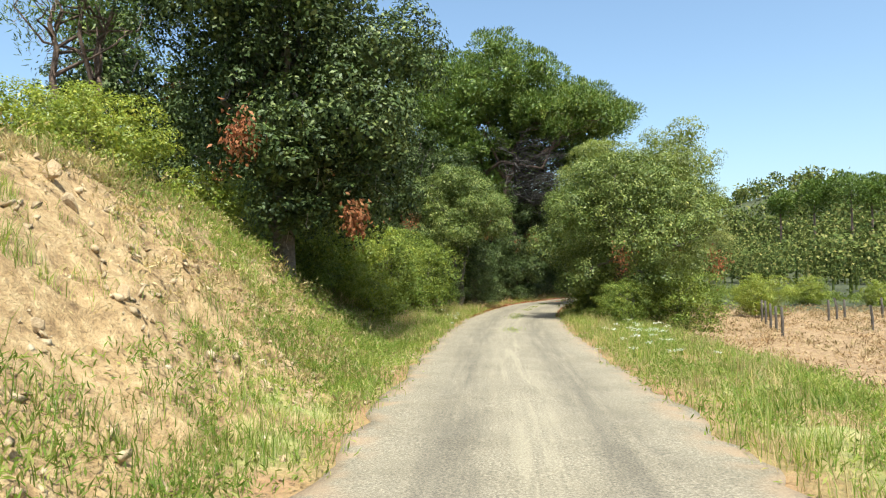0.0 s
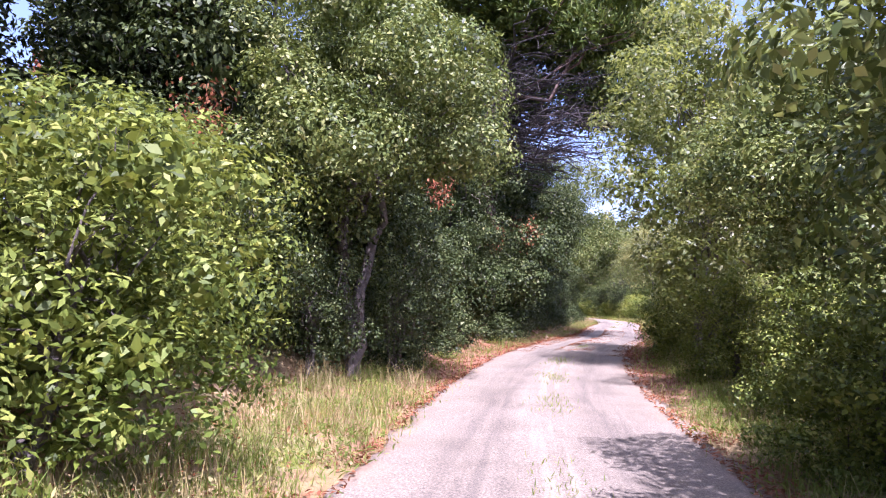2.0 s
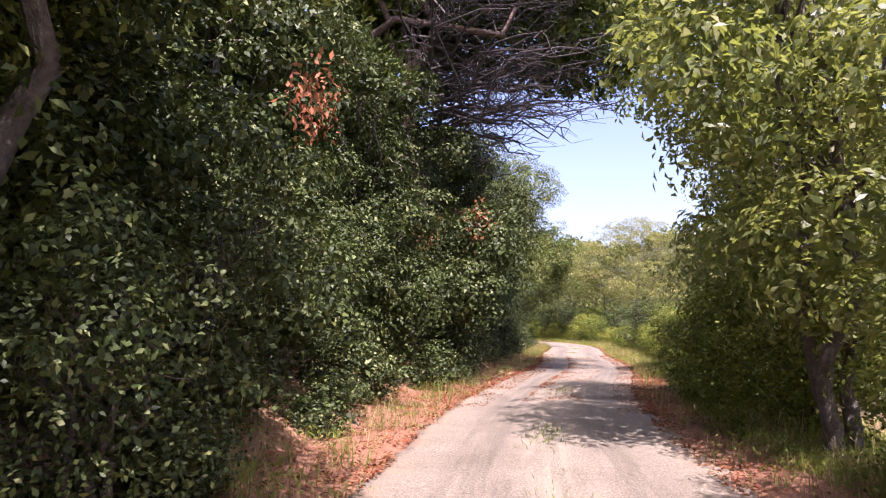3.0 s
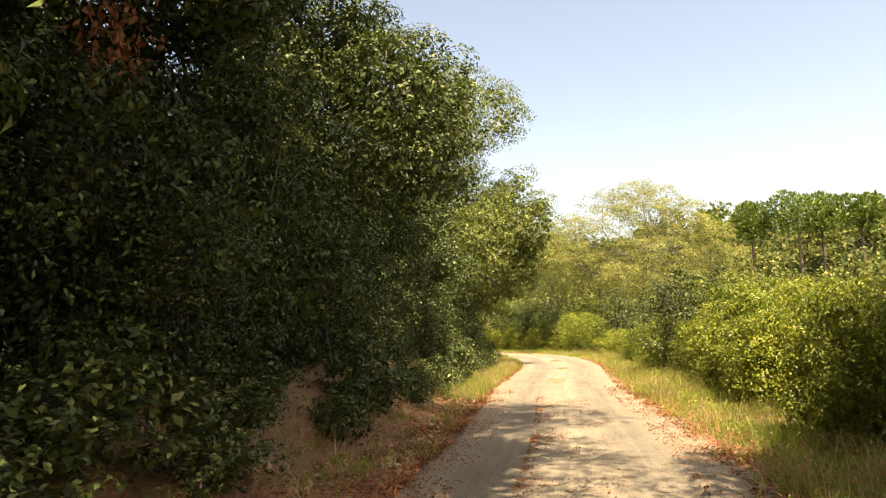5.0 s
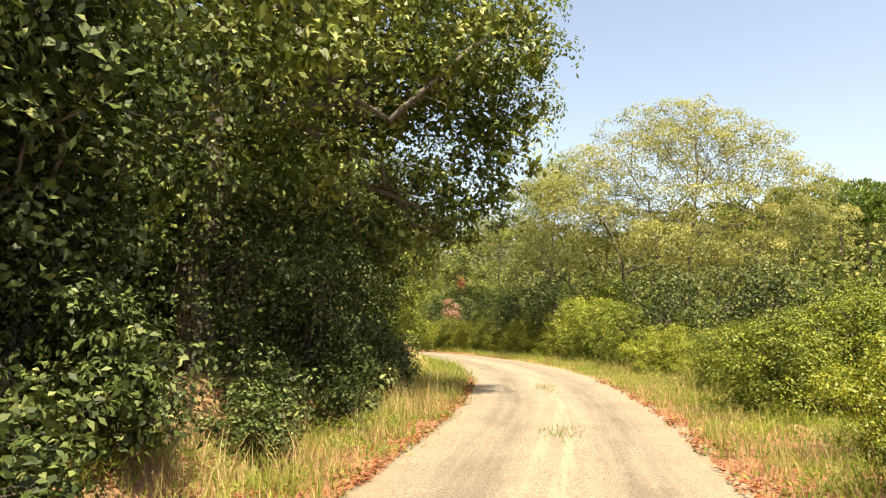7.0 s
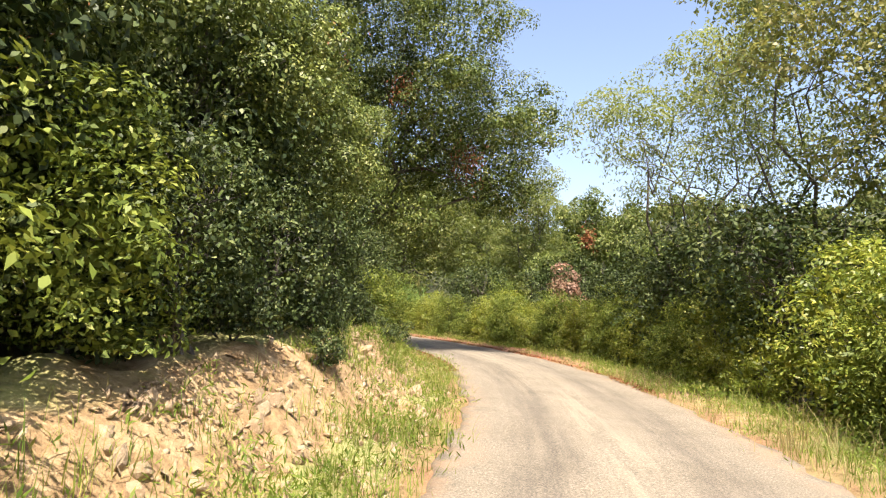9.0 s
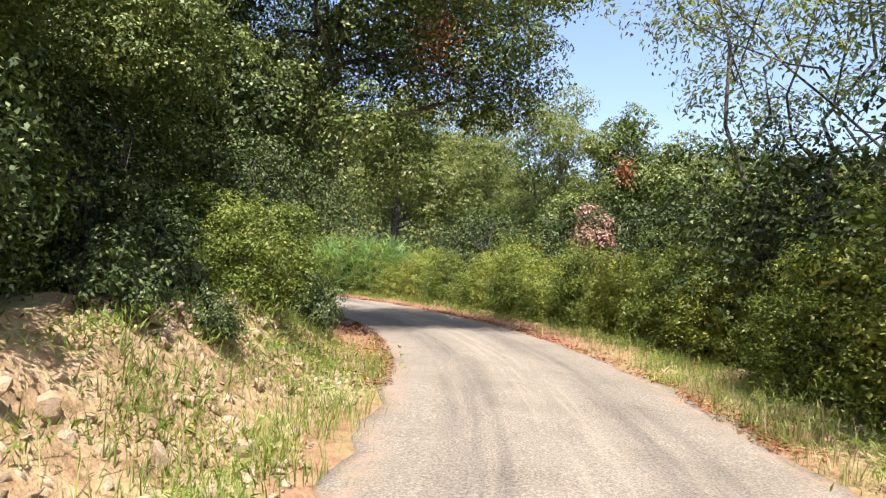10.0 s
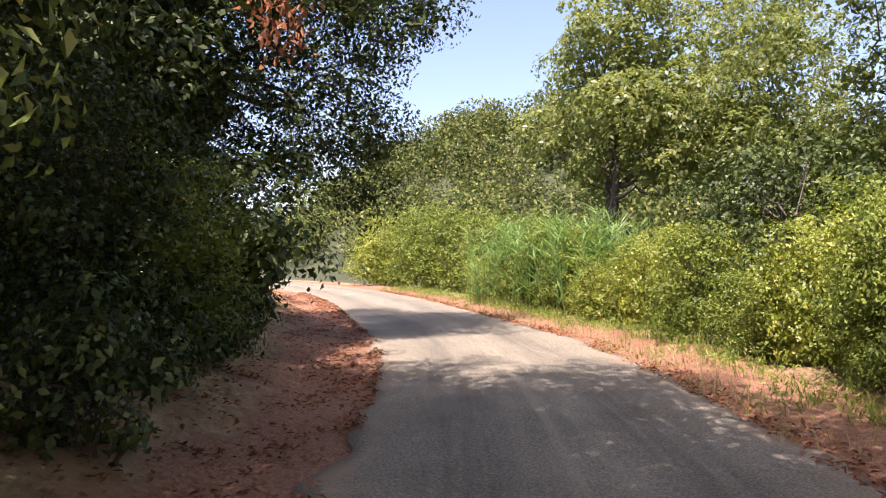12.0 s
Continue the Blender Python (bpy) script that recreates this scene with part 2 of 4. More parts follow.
# ---- mesh helpers ----
def np_mesh(name, verts, faces):
    """A mesh from arrays: verts (n, 3), faces (m, k)."""
    me = bpy.data.meshes.new(name)
    n, (f, k) = len(verts), faces.shape
    me.vertices.add(n)
    me.vertices.foreach_set("co", np.ascontiguousarray(verts, np.float32).ravel())
    me.loops.add(f * k)
    me.loops.foreach_set("vertex_index", np.ascontiguousarray(faces, np.int32).ravel())
    me.polygons.add(f)
    me.polygons.foreach_set("loop_start", np.arange(0, f * k, k, dtype=np.int32))
    me.update(calc_edges=True)
    me.validate()
    return me


def np_part(name, verts, faces, material, parent=None, label=""):
    me = np_mesh(name, verts, faces)
    me.materials.append(material)
    ob = new(name, me)
    ob.parent = parent
    return tagged(ob, label)


def part(name, bm, material, parent=None, label="", smooth=False):
    me = bpy.data.meshes.new(name)
    bm.to_mesh(me)
    bm.free()
    me.materials.append(material)
    if smooth:
        me.shade_smooth()
    ob = new(name, me)
    ob.parent = parent
    return tagged(ob, label)


def unit(v):
    return v / np.maximum(np.linalg.norm(v, axis=-1, keepdims=True), 1e-9)


def leaves(rng, base, axis, normal, length, width):
    """Folded diamond leaves: base points, long axes, face normals."""
    n = len(base)
    axis = unit(axis)
    across = unit(np.cross(axis, normal))
    up = np.cross(across, axis)
    L = (length * rng.uniform(0.65, 1.25, n))[:, None]
    W = (width * rng.uniform(0.7, 1.2, n))[:, None]
    mid = base + axis * L * 0.45
    tip = base + axis * L - up * L * 0.12
    verts = np.stack([base, mid + across * W * 0.5 + up * W * 0.18, tip, mid - across * W * 0.5 + up * W * 0.18], 1).reshape(-1, 3)
    return verts, np.arange(4 * n).reshape(n, 4)


def tube(points, radii, sides=7):
    """A tapered limb along points: arrays of verts and quads."""
    pts = np.array(points, float)
    t = unit(np.gradient(pts, axis=0))
    ref = np.where(np.abs(t[:, 2:3]) > 0.9, np.array([[1.0, 0, 0]]), np.array([[0, 0, 1.0]]))
    a = unit(np.cross(t, ref))
    b = np.cross(t, a)
    ang = np.linspace(0, 2 * np.pi, sides, endpoint=False)
    ring = a[:, None] * np.cos(ang)[None, :, None] + b[:, None] * np.sin(ang)[None, :, None]
    v = pts[:, None] + ring * np.array(radii)[:, None, None]
    m = len(pts)
    i, j = np.meshgrid(np.arange(m - 1), np.arange(sides), indexing="ij")
    q = np.stack([i * sides + j, i * sides + (j + 1) % sides, (i + 1) * sides + (j + 1) % sides, (i + 1) * sides + j], -1).reshape(-1, 4)
    return v.reshape(-1, 3), q


def joined(pieces):
    vs, fs, n = [], [], 0
    for v, f in pieces:
        vs.append(v)
        fs.append(f + n)
        n += len(v)
    return np.concatenate(vs), np.concatenate(fs)


def limb(rng, a, b, r0, r1, bend=0.12, n=7):
    a, b = np.array(a, float), np.array(b, float)
    s = np.linspace(0, 1, n)[:, None]
    off = rng.normal(0, 1, (n, 3)) * np.linalg.norm(b - a) * bend * 0.35
    off = (off + np.roll(off, 1, 0)) * np.sin(s * np.pi)
    return tube(a + (b - a) * s + off, r0 + (r1 - r0) * s[:, 0])


# ---- the lay of the land ----
CENTRE = np.array([(0.6, -60), (0.75, -15), (0.95, 0), (1.12, 5), (1.38, 10), (1.7, 15), (2.2, 20), (2.95, 25), (4.0, 30), (5.4, 35), (7.3, 40),
                   (9.5, 45), (11.2, 50), (13.0, 56), (14.4, 60), (16.1, 65), (17.35, 70), (18.05, 75), (18.05, 80), (17.4, 85), (15.7, 90),
                   (12.5, 95.4), (8.6, 99.8), (4.5, 104.1), (-1, 109), (-8, 114), (-20, 121), (-60, 140)], float)
HALF = 1.55


def spline(pts, step=0.3):
    """A smooth way through the points (Catmull-Rom), evenly stepped."""
    out = []
    ext = np.vstack([2 * pts[0] - pts[1], pts, 2 * pts[-1] - pts[-2]])
    for k in range(1, len(ext) - 2):
        p0, p1, p2, p3 = ext[k - 1:k + 3]
        s = np.linspace(0, 1, 60, endpoint=False)[:, None]
        out.append(0.5 * (2 * p1 + (p2 - p0) * s + (2 * p0 - 5 * p1 + 4 * p2 - p3) * s**2 + (3 * p1 - p0 - 3 * p2 + p3) * s**3))
    line = np.concatenate(out + [pts[-1:]])
    d = np.r_[0, np.cumsum(np.linalg.norm(np.diff(line, axis=0), axis=1))]
    s = np.arange(0, d[-1], step)
    return np.stack([np.interp(s, d, line[:, 0]), np.interp(s, d, line[:, 1])], 1), s


LINE, LINE_S = spline(CENTRE)
WAY = unit(np.gradient(LINE, axis=0))
RIGHT = np.stack([WAY[:, 1], -WAY[:, 0]], 1)


def lay(x, y):
    """For points: signed distance from the road's middle (right positive) and distance along it."""
    x, y = np.atleast_1d(np.asarray(x, float)).ravel(), np.atleast_1d(np.asarray(y, float)).ravel()
    lat, along = np.empty(len(x)), np.empty(len(x))
    for k in range(0, len(x), 4000):
        d = np.stack([x[k:k + 4000, None] - LINE[None, :, 0], y[k:k + 4000, None] - LINE[None, :, 1]], -1)
        i = (d**2).sum(-1).argmin(1)
        dd = d[np.arange(len(i)), i]
        sgn = np.sign((dd * RIGHT[i]).sum(-1))
        lat[k:k + 4000] = np.linalg.norm(dd, axis=-1) * np.where(sgn == 0, 1, sgn)
        along[k:k + 4000] = LINE_S[i]
    return lat, along


def wavy(x, y, scale, seed):
    """Smooth value noise from -1 to 1."""
    r = np.random.RandomState(seed)
    v = 0
    for k in range(6):
        a, ph, f = r.uniform(0, 2 * np.pi), r.uniform(0, 6.28), r.uniform(0.6, 1.9) / scale
        v = v + np.sin((x * np.cos(a) + y * np.sin(a)) * f * 6.28 + ph)
    return v / 3.2


def smooth(v, lo, hi):
    t = np.clip((v - lo) / (hi - lo), 0, 1)
    return t * t * (3 - 2 * t)


BANK_AT = [-60, 2, 8, 11, 14, 20, 30, 44, 50, 58, 66, 72, 77, 83, 88, 100, 140]
BANK_UP = [3.0, 2.9, 2.7, 2.2, 1.1, 0.8, 0.6, 0.7, 0.95, 0.95, 0.6, 0.6, 0.85, 0.85, 0.5, 0.45, 0.45]
BANK_RUN = [3.4, 3.2, 3.0, 2.7, 2.0, 1.6, 1.4, 1.2, 1.2, 1.2, 1.3, 1.1, 0.9, 0.9, 1.2, 1.4, 1.4]
VERGE = [0.25, 0.25, 0.3, 0.6, 1.1, 1.2, 0.9, 0.8, 0.7, 0.8, 1.2, 1.0, 0.7, 0.6, 0.5, 0.6, 0.6]


def height(x, y):
    x, y = np.atleast_1d(np.asarray(x, float)).ravel(), np.atleast_1d(np.asarray(y, float)).ravel()
    lat, along = lay(x, y)
    left, right = np.maximum(-lat - HALF, 0), np.maximum(lat - HALF, 0)
    up, run, verge = (np.interp(y, BANK_AT, t) for t in (BANK_UP, BANK_RUN, VERGE))
    rough = wavy(x, y, 1.1, 3) * 0.09 + wavy(x, y, 0.35, 4) * 0.035 + wavy(x, y, 0.7, 5) * 0.06 * smooth(-y, -15, -11)
    bank = up * smooth(left, verge, verge + run * 1.25)
    z = bank + rough * smooth(left, 0.2, 1.0) * (0.4 + 0.8 * np.minimum(up, 1.5) / 1.5) + 0.05 * np.maximum(left - 4, 0).clip(0, 25)
    fall = np.interp(y, [-60, 24, 40, 70, 140], [0.65, 0.6, 0.4, 0.35, 0.3])
    z = z - fall * smooth(right, 1.0, 5.0) + rough * 0.6 * smooth(right, 0.2, 1.0)
    far = np.abs(lat)
    hill = (15 + 15 * smooth(y, 50, 190) * smooth(x, 0, 60)) * smooth(far, 55, 190) + wavy(x, y, 90, 8) * 3.0 * smooth(far, 60, 160) + wavy(x, y, 28, 9) * 0.5 * smooth(far, 14, 40)
    hill = hill + 19 * np.exp(-((x + 22) ** 2 + (y - 178) ** 2) / 46.0**2) * smooth(far, 12, 45)
    z = z + hill
    z = z - 0.05 * (1 - smooth(np.abs(lat), HALF - 0.15, HALF + 0.25))
    return z


def ground_z(x, y):
    return float(height([x], [y])[0])


def stepped(lo, hi, step, out, grow=1.22):
    inner = list(np.arange(lo, hi + 1e-6, step))
    tail, s = [], step
    v = inner[-1]
    while v < out:
        s *= grow
        v += s
        tail.append(v)
    head, s, v = [], step, inner[0]
    while v > -out:
        s *= grow
        v -= s
        head.append(v)
    return np.array(head[::-1] + inner + tail)


def build_ground():
    xs, ys = stepped(-9.0, 27.0, 0.24, 2400.0), stepped(-2.0, 112.0, 0.26, 2400.0)
    X, Y = np.meshgrid(xs, ys, indexing="ij")
    x, y = X.ravel(), Y.ravel()
    z = height(x, y)
    nx, ny = X.shape
    i, j = np.meshgrid(np.arange(nx - 1), np.arange(ny - 1), indexing="ij")
    q = np.stack([i * ny + j, (i + 1) * ny + j, (i + 1) * ny + j + 1, i * ny + j + 1], -1).reshape(-1, 4)
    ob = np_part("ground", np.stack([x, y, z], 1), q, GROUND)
    Z = z.reshape(X.shape)
    steep = np.hypot(np.gradient(Z, xs, axis=0), np.gradient(Z, ys, axis=1)).ravel()
    lat, along = lay(x, y)
    for name, v in (("lat", lat), ("along", along), ("steep", steep)):
        ob.data.attributes.new(name, "FLOAT", "POINT").data.foreach_set("value", v.astype(np.float32))
    ob.data.shade_smooth()
    tagged(ob, "dry ochre soil with litter, low roadside bank and field", "ground", kind="structure")


def build_road():
    s = np.arange(45.0, LINE_S[-1] - 5, 0.2)
    cx, cy = np.interp(s, LINE_S, LINE[:, 0]), np.interp(s, LINE_S, LINE[:, 1])
    rx, ry = np.interp(s, LINE_S, RIGHT[:, 0]), np.interp(s, LINE_S, RIGHT[:, 1])
    u = np.linspace(-1, 1, 21)
    wl = HALF + 0.06 * wavy(s, s * 0, 2.3, 21) + 0.06 * wavy(s, s * 0, 0.6, 22)
    wr = HALF + 0.06 * wavy(s, s * 0, 2.0, 23) + 0.06 * wavy(s, s * 0, 0.55, 24)
    lat = np.where(u[None] < 0, u[None] * wl[:, None], u[None] * wr[:, None])
    x, y = cx[:, None] + rx[:, None] * lat, cy[:, None] + ry[:, None] * lat
    crown = 0.035 * (1 - u[None] ** 2) - 0.018 * np.exp(-((np.abs(lat) - 0.75) / 0.25) ** 2)
    z = 0.012 + crown + 0.012 * wavy(x, y, 1.7, 25)
    top = np.stack([x, y, z], -1)
    low = top[:, [0, -1]].copy()
    low[..., 2] -= 0.14
    grid = np.concatenate([low[:, :1], top, low[:, 1:]], 1)
    lat = np.concatenate([lat[:, :1], lat, lat[:, -1:]], 1)
    n, m = grid.shape[:2]
    i, j = np.meshgrid(np.arange(n - 1), np.arange(m - 1), indexing="ij")
    q = np.stack([i * m + j, i * m + j + 1, (i + 1) * m + j + 1, (i + 1) * m + j], -1).reshape(-1, 4)
    ob = np_part("road", grid.reshape(-1, 3), q, ROAD)
    for name, v in (("lat", lat), ("along", np.repeat(s, m))):
        ob.data.attributes.new(name, "FLOAT", "POINT").data.foreach_set("value", np.asarray(v, np.float32).ravel())
    ob.data.shade_smooth()
    tagged(ob, "narrow worn chip-seal lane with pale wheel tracks", "road", kind="structure")


build_ground()
build_road()


# ---- trees ----
def lumps(rng, mains, count=12, share=0.4):
    """Each main ellipsoid of a crown broken into boughs of uneven size, which leave clefts between them."""
    out = []
    for cx, cy, cz, rx, ry, rz in mains:
        out.append((cx, cy, cz, rx * 0.52, ry * 0.52, rz * 0.52))
        made = []
        for _ in range(int(count * 1.7)):
            v = unit(rng.normal(0, 1, 3))
            if made and max(float(v @ w) for w in made) > 0.86:
                continue
            made.append(v)
            k = rng.uniform(share * 0.55, share * 1.05)
            s = rng.uniform(0.7, 1.0) - k * 0.2
            out.append((cx + v[0] * rx * s, cy + v[1] * ry * s, cz + v[2] * rz * s, rx * k, ry * k, rz * k * 0.85))
    return np.array(out)


def apart(points, gap):
    """Which of the points to keep so that none lies nearer than its gap to one kept before."""
    cells, keep = {}, []
    size = float(gap.max())
    for k, p in enumerate(points):
        c = (int(p[0] // size), int(p[1] // size), int(p[2] // size))
        near = (j for dx in (-1, 0, 1) for dy in (-1, 0, 1) for dz in (-1, 0, 1) for j in cells.get((c[0] + dx, c[1] + dy, c[2] + dz), ()))
        if all((points[j][0] - p[0]) ** 2 + (points[j][1] - p[1]) ** 2 + (points[j][2] - p[2]) ** 2 > gap[k] ** 2 for j in near):
            keep.append(k)
            cells.setdefault(c, []).append(k)
    return np.array(keep)


def crown(rng, lobes, n, length, width, clump=0.34, droop=0.25, fill=0.1, needle=False, within=1.5, under=0.3):
    """Leaves in domed sprays that stand apart over the boughs, with some larger ones within."""
    area = np.array([(l[3] * l[4] + l[3] * l[5] + l[4] * l[5]) for l in lobes])
    tries = int(min(9000, 2.2 * area.sum() * 4.2 / clump**2))
    pick = rng.choice(len(lobes), tries, p=area / area.sum())
    d = unit(rng.normal(0, 1, (tries, 3)))
    r = 1 - np.abs(rng.normal(0, 0.1, tries))
    c = lobes[pick, :3] + d * lobes[pick, 3:] * r[:, None]
    inside = np.zeros(len(c), bool)
    for l in lobes:
        inside |= (((c - l[:3]) / l[3:]) ** 2).sum(1) < 0.6
    shown = np.where(~inside & ((d[:, 2] > -0.25) | (rng.uniform(0, 1, len(d)) < under)))[0]
    c, d = c[shown], d[shown]
    size = clump * rng.uniform(0.65, 1.5, len(c))
    keep = apart(c, size * 0.82)
    c, d, size = c[keep], d[keep], size[keep]
    share = size**2 / (size**2).sum()
    counts = np.maximum(6, (n * share).astype(int))
    size, out, c = np.repeat(size, counts)[:, None], np.repeat(d, counts, 0), np.repeat(c, counts, 0)
    m = len(c)
    way = unit(rng.normal(0, 1, (m, 3)) + out * 0.8 + np.array([0, 0, 0.9]))
    base = c + way * size * (0.45 + 0.62 * rng.uniform(0, 1, (m, 1)) ** 0.6) * np.array([1, 1, 0.8])
    if needle:
        axis = way + rng.normal(0, 0.45, (m, 3)) + np.array([0, 0, 0.35])
        normal = rng.normal(0, 0.7, (m, 3)) + way
    else:
        axis = rng.normal(0, 1, (m, 3)) + way * 0.35 + np.array([0, 0, -droop])
        axis = axis - way * (axis * way).sum(1, keepdims=True) * 0.75
        normal = rng.normal(0, 0.34, (m, 3)) + way + np.array([0, 0, 0.35])
    pieces = [leaves(rng, base, axis, normal, length, width)]
    if fill:
        big = min(max(length * within, 0.11), 0.3)
        m = int(min(0.28 * n, 9.0 * area.sum() * fill / 0.1 / big**2))
        pick = rng.choice(len(lobes), m, p=area / area.sum())
        to = unit(rng.normal(0, 1, (m, 3)))
        b = lobes[pick, :3] + to * lobes[pick, 3:] * rng.uniform(0.35, 0.74, m)[:, None]
        pieces.append(leaves(rng, b, rng.normal(0, 1, (m, 3)), rng.normal(0, 0.5, (m, 3)) + to, big, big * 0.6))
    return joined(pieces)


def tree(name, seed, x, y, mains, leaf, n, length, width, label, trunk_r=0.16, stems=1, bark=None, count=12, share=0.4, clump=0.4,
         droop=0.25, fill=0.1, needle=False, within=1.5, dead=(), twigs=0, lean=(0, 0), sink=0.12, fork=0.35, category="tree", group=""):
    """A tree or tall shrub: stems with limbs reaching into the lobes of its crown. mains: ellipsoids as offsets from the foot, heights above it."""
    rng = np.random.RandomState(seed)
    z0 = ground_z(x, y)
    root = new(name)
    root.empty_display_size = 0.3
    root.location = (x, y, z0)
    lobes = lumps(rng, mains, count, share)
    v, f = crown(rng, lobes, n, length, width, clump, droop, fill, needle, within, 0.4 if category == "shrub" else 0.25)
    low = v[:, 2] < 0.03
    v[low, 2] = 0.03 + rng.uniform(0, 0.08, low.sum())
    np_part("crown", v, f, leaf, root)
    branches = []
    top = max(m[2] for m in mains)
    for s in range(stems):
        a = np.array([rng.normal(0, 0.12 * (stems > 1)), rng.normal(0, 0.12 * (stems > 1)), -sink])
        m = mains[s % len(mains)]
        knee = np.array([m[0] * 0.4 + lean[0], m[1] * 0.4 + lean[1], top * fork]) + rng.normal(0, 0.12, 3) * (stems > 1)
        head = np.array([m[0], m[1], m[2] + m[5] * 0.5])
        lower, upper = limb(rng, a, knee, trunk_r, trunk_r * 0.75, 0.08), limb(rng, knee, head, trunk_r * 0.75, trunk_r * 0.15, 0.14)
        rings = len(lower[0]) - 7                       # the upper limb goes on from the knee's ring
        tv = np.concatenate([lower[0][:rings], upper[0]])
        m_rings, sides = len(tv) // 7, 7
        i, j = np.meshgrid(np.arange(m_rings - 1), np.arange(sides), indexing="ij")
        tf = np.stack([i * sides + j, i * sides + (j + 1) % sides, (i + 1) * sides + (j + 1) % sides, (i + 1) * sides + j], -1).reshape(-1, 4)
        np_part("stem" if category == "shrub" else "trunk", tv, tf, bark or BARK, root).data.shade_smooth()
        order = rng.permutation(len(lobes))[: max(5, 14 // stems)]
        for k in order:
            t = rng.uniform(0.1, 0.7)
            start = knee + (head - knee) * t
            end = lobes[k, :3] + rng.normal(0, 0.15, 3)
            branches.append(limb(rng, start, end, trunk_r * (0.5 - 0.35 * t), trunk_r * 0.07, 0.2))
            for _ in range(2):
                tip = end + unit(rng.normal(0, 1, 3)) * lobes[k, 3:] * 0.8
                branches.append(limb(rng, start + (end - start) * rng.uniform(0.4, 0.9), tip, trunk_r * 0.13, trunk_r * 0.03, 0.25, 5))
    tv, tf = joined(branches)
    ob = np_part("branch", tv, tf, bark or BARK, root)
    ob.data.shade_smooth()
    tagged(ob, kind="stuff")
    for cx, cy, cz, r, m in dead:
        b = np.array([cx, cy, cz]) + rng.normal(0, 1, (m, 3)) * r * np.array([0.5, 0.5, 0.7])
        dv, df = leaves(rng, b, rng.normal(0, 0.6, (m, 3)) + np.array([0, 0, -0.9]), rng.normal(0, 1, (m, 3)), length * 1.15, width)
        np_part("dead_foliage", dv, df, DEAD, root, "rust-brown withered leaves")
    if twigs:
        pieces = []
        for _ in range(twigs):
            l = lobes[rng.randint(len(lobes))]
            a = l[:3] + unit(rng.normal(0, 1, 3)) * l[3:] * 0.7
            pieces.append(limb(rng, a, a + np.array([rng.normal(0, 0.3), rng.normal(0, 0.3), rng.uniform(-0.55, -0.1)]), 0.01, 0.004, 0.3, 5))
        tv, tf = joined(pieces)
        tagged(np_part("dead_twig", tv, tf, BARK_PALE, root, "pale bare hanging twigs"), kind="stuff")
    return tagged(root, label, category, group)


def place(ob, x, y, turn, s, sz=None):
    c = copy_thing(ob, pose(x, y, ground_z(x, y), 0, 0, turn))
    c.scale = (s, s, sz or s)
    return c

# left of the road, from the start
DEAD_T1 = ((0.05, -2.5, 2.3, 0.3, 330), (1.9, -2.0, 0.9, 0.24, 240))
tree("holm_oak", 101, -3.2, 12.5, [(0.3, 0.2, 3.8, 2.8, 3.0, 3.2), (-0.8, 0.3, 6.3, 2.7, 2.6, 2.2), (0.9, -0.9, 2.0, 1.6, 1.7, 1.3)], OAK, 68000, 0.1, 0.055,
     "large dark holm oak with rusty dead patches on bank", 0.24, 2, dead=DEAD_T1, twigs=40)
pale_oak = tree("young_oak", 102, 0.5, 28.6, [(0, 0, 3.9, 2.3, 2.3, 1.5), (-0.2, 0.3, 5.0, 1.5, 1.5, 1.1), (-1.0, 1.0, 2.2, 1.3, 1.3, 1.2)], OAK_PALE, 46000, 0.075, 0.042,
     "pale green young oak with a spreading low crown", 0.12, 2, within=1.2, dead=((-2.0, -1.2, 3.6, 0.4, 320),))
tree("thin_pine", 120, -8.6, 14.2, [(-0.4, 0, 6.6, 2.2, 2.0, 1.2), (1.0, 0.6, 8.4, 2.0, 2.0, 1.2)], PINE, 7000, 0.2, 0.035, "thin grey pine with bare lower branches", 0.12, 2, BARK_PINE, needle=True, fill=0.0, clump=0.4, twigs=80, fork=0.5)
wood_oak = tree("holm_oak", 103, -5.2, 22.5, [(0, 0, 4.6, 3.0, 3.0, 3.6), (0.4, 0.6, 8.0, 2.4, 2.4, 2.2)], OAK, 17000, 0.16, 0.086,
     "tall dark holm oak with brown dead sprays", 0.24, 2, fill=0.1, within=1.8, dead=((1.6, -2.0, 4.6, 0.5, 420), (1.2, -1.8, 7.4, 0.45, 420), (2.4, 0.6, 3.6, 0.5, 380)), twigs=30)
thick_oak = tree("holm_oak", 104, 0.6, 34.5, [(0, 0, 3.0, 2.4, 2.6, 2.9), (-0.6, 0.4, 5.6, 1.9, 2.0, 1.9)], OAK, 36000, 0.095, 0.052,
     "dense dark holm oak at the road edge", 0.18, 2, fill=0.18, within=1.8, dead=((1.4, -1.4, 3.2, 0.3, 200),), twigs=60)
place(thick_oak, -2.6, 30.5, 130, 1.15)
place(thick_oak, 2.6, 39.2, 75, 0.86)
place(wood_oak, -4.2, 33.5, 200, 1.05)
place(wood_oak, -2.4, 40.5, 80, 0.95)
place(wood_oak, -10.5, 21.5, 140, 1.0)
place(wood_oak, -10.5, 28.5, 20, 1.1)
place(wood_oak, -7.5, 38.5, 310, 1.2)
place(wood_oak, -6.6, 27.0, 250, 1.05)
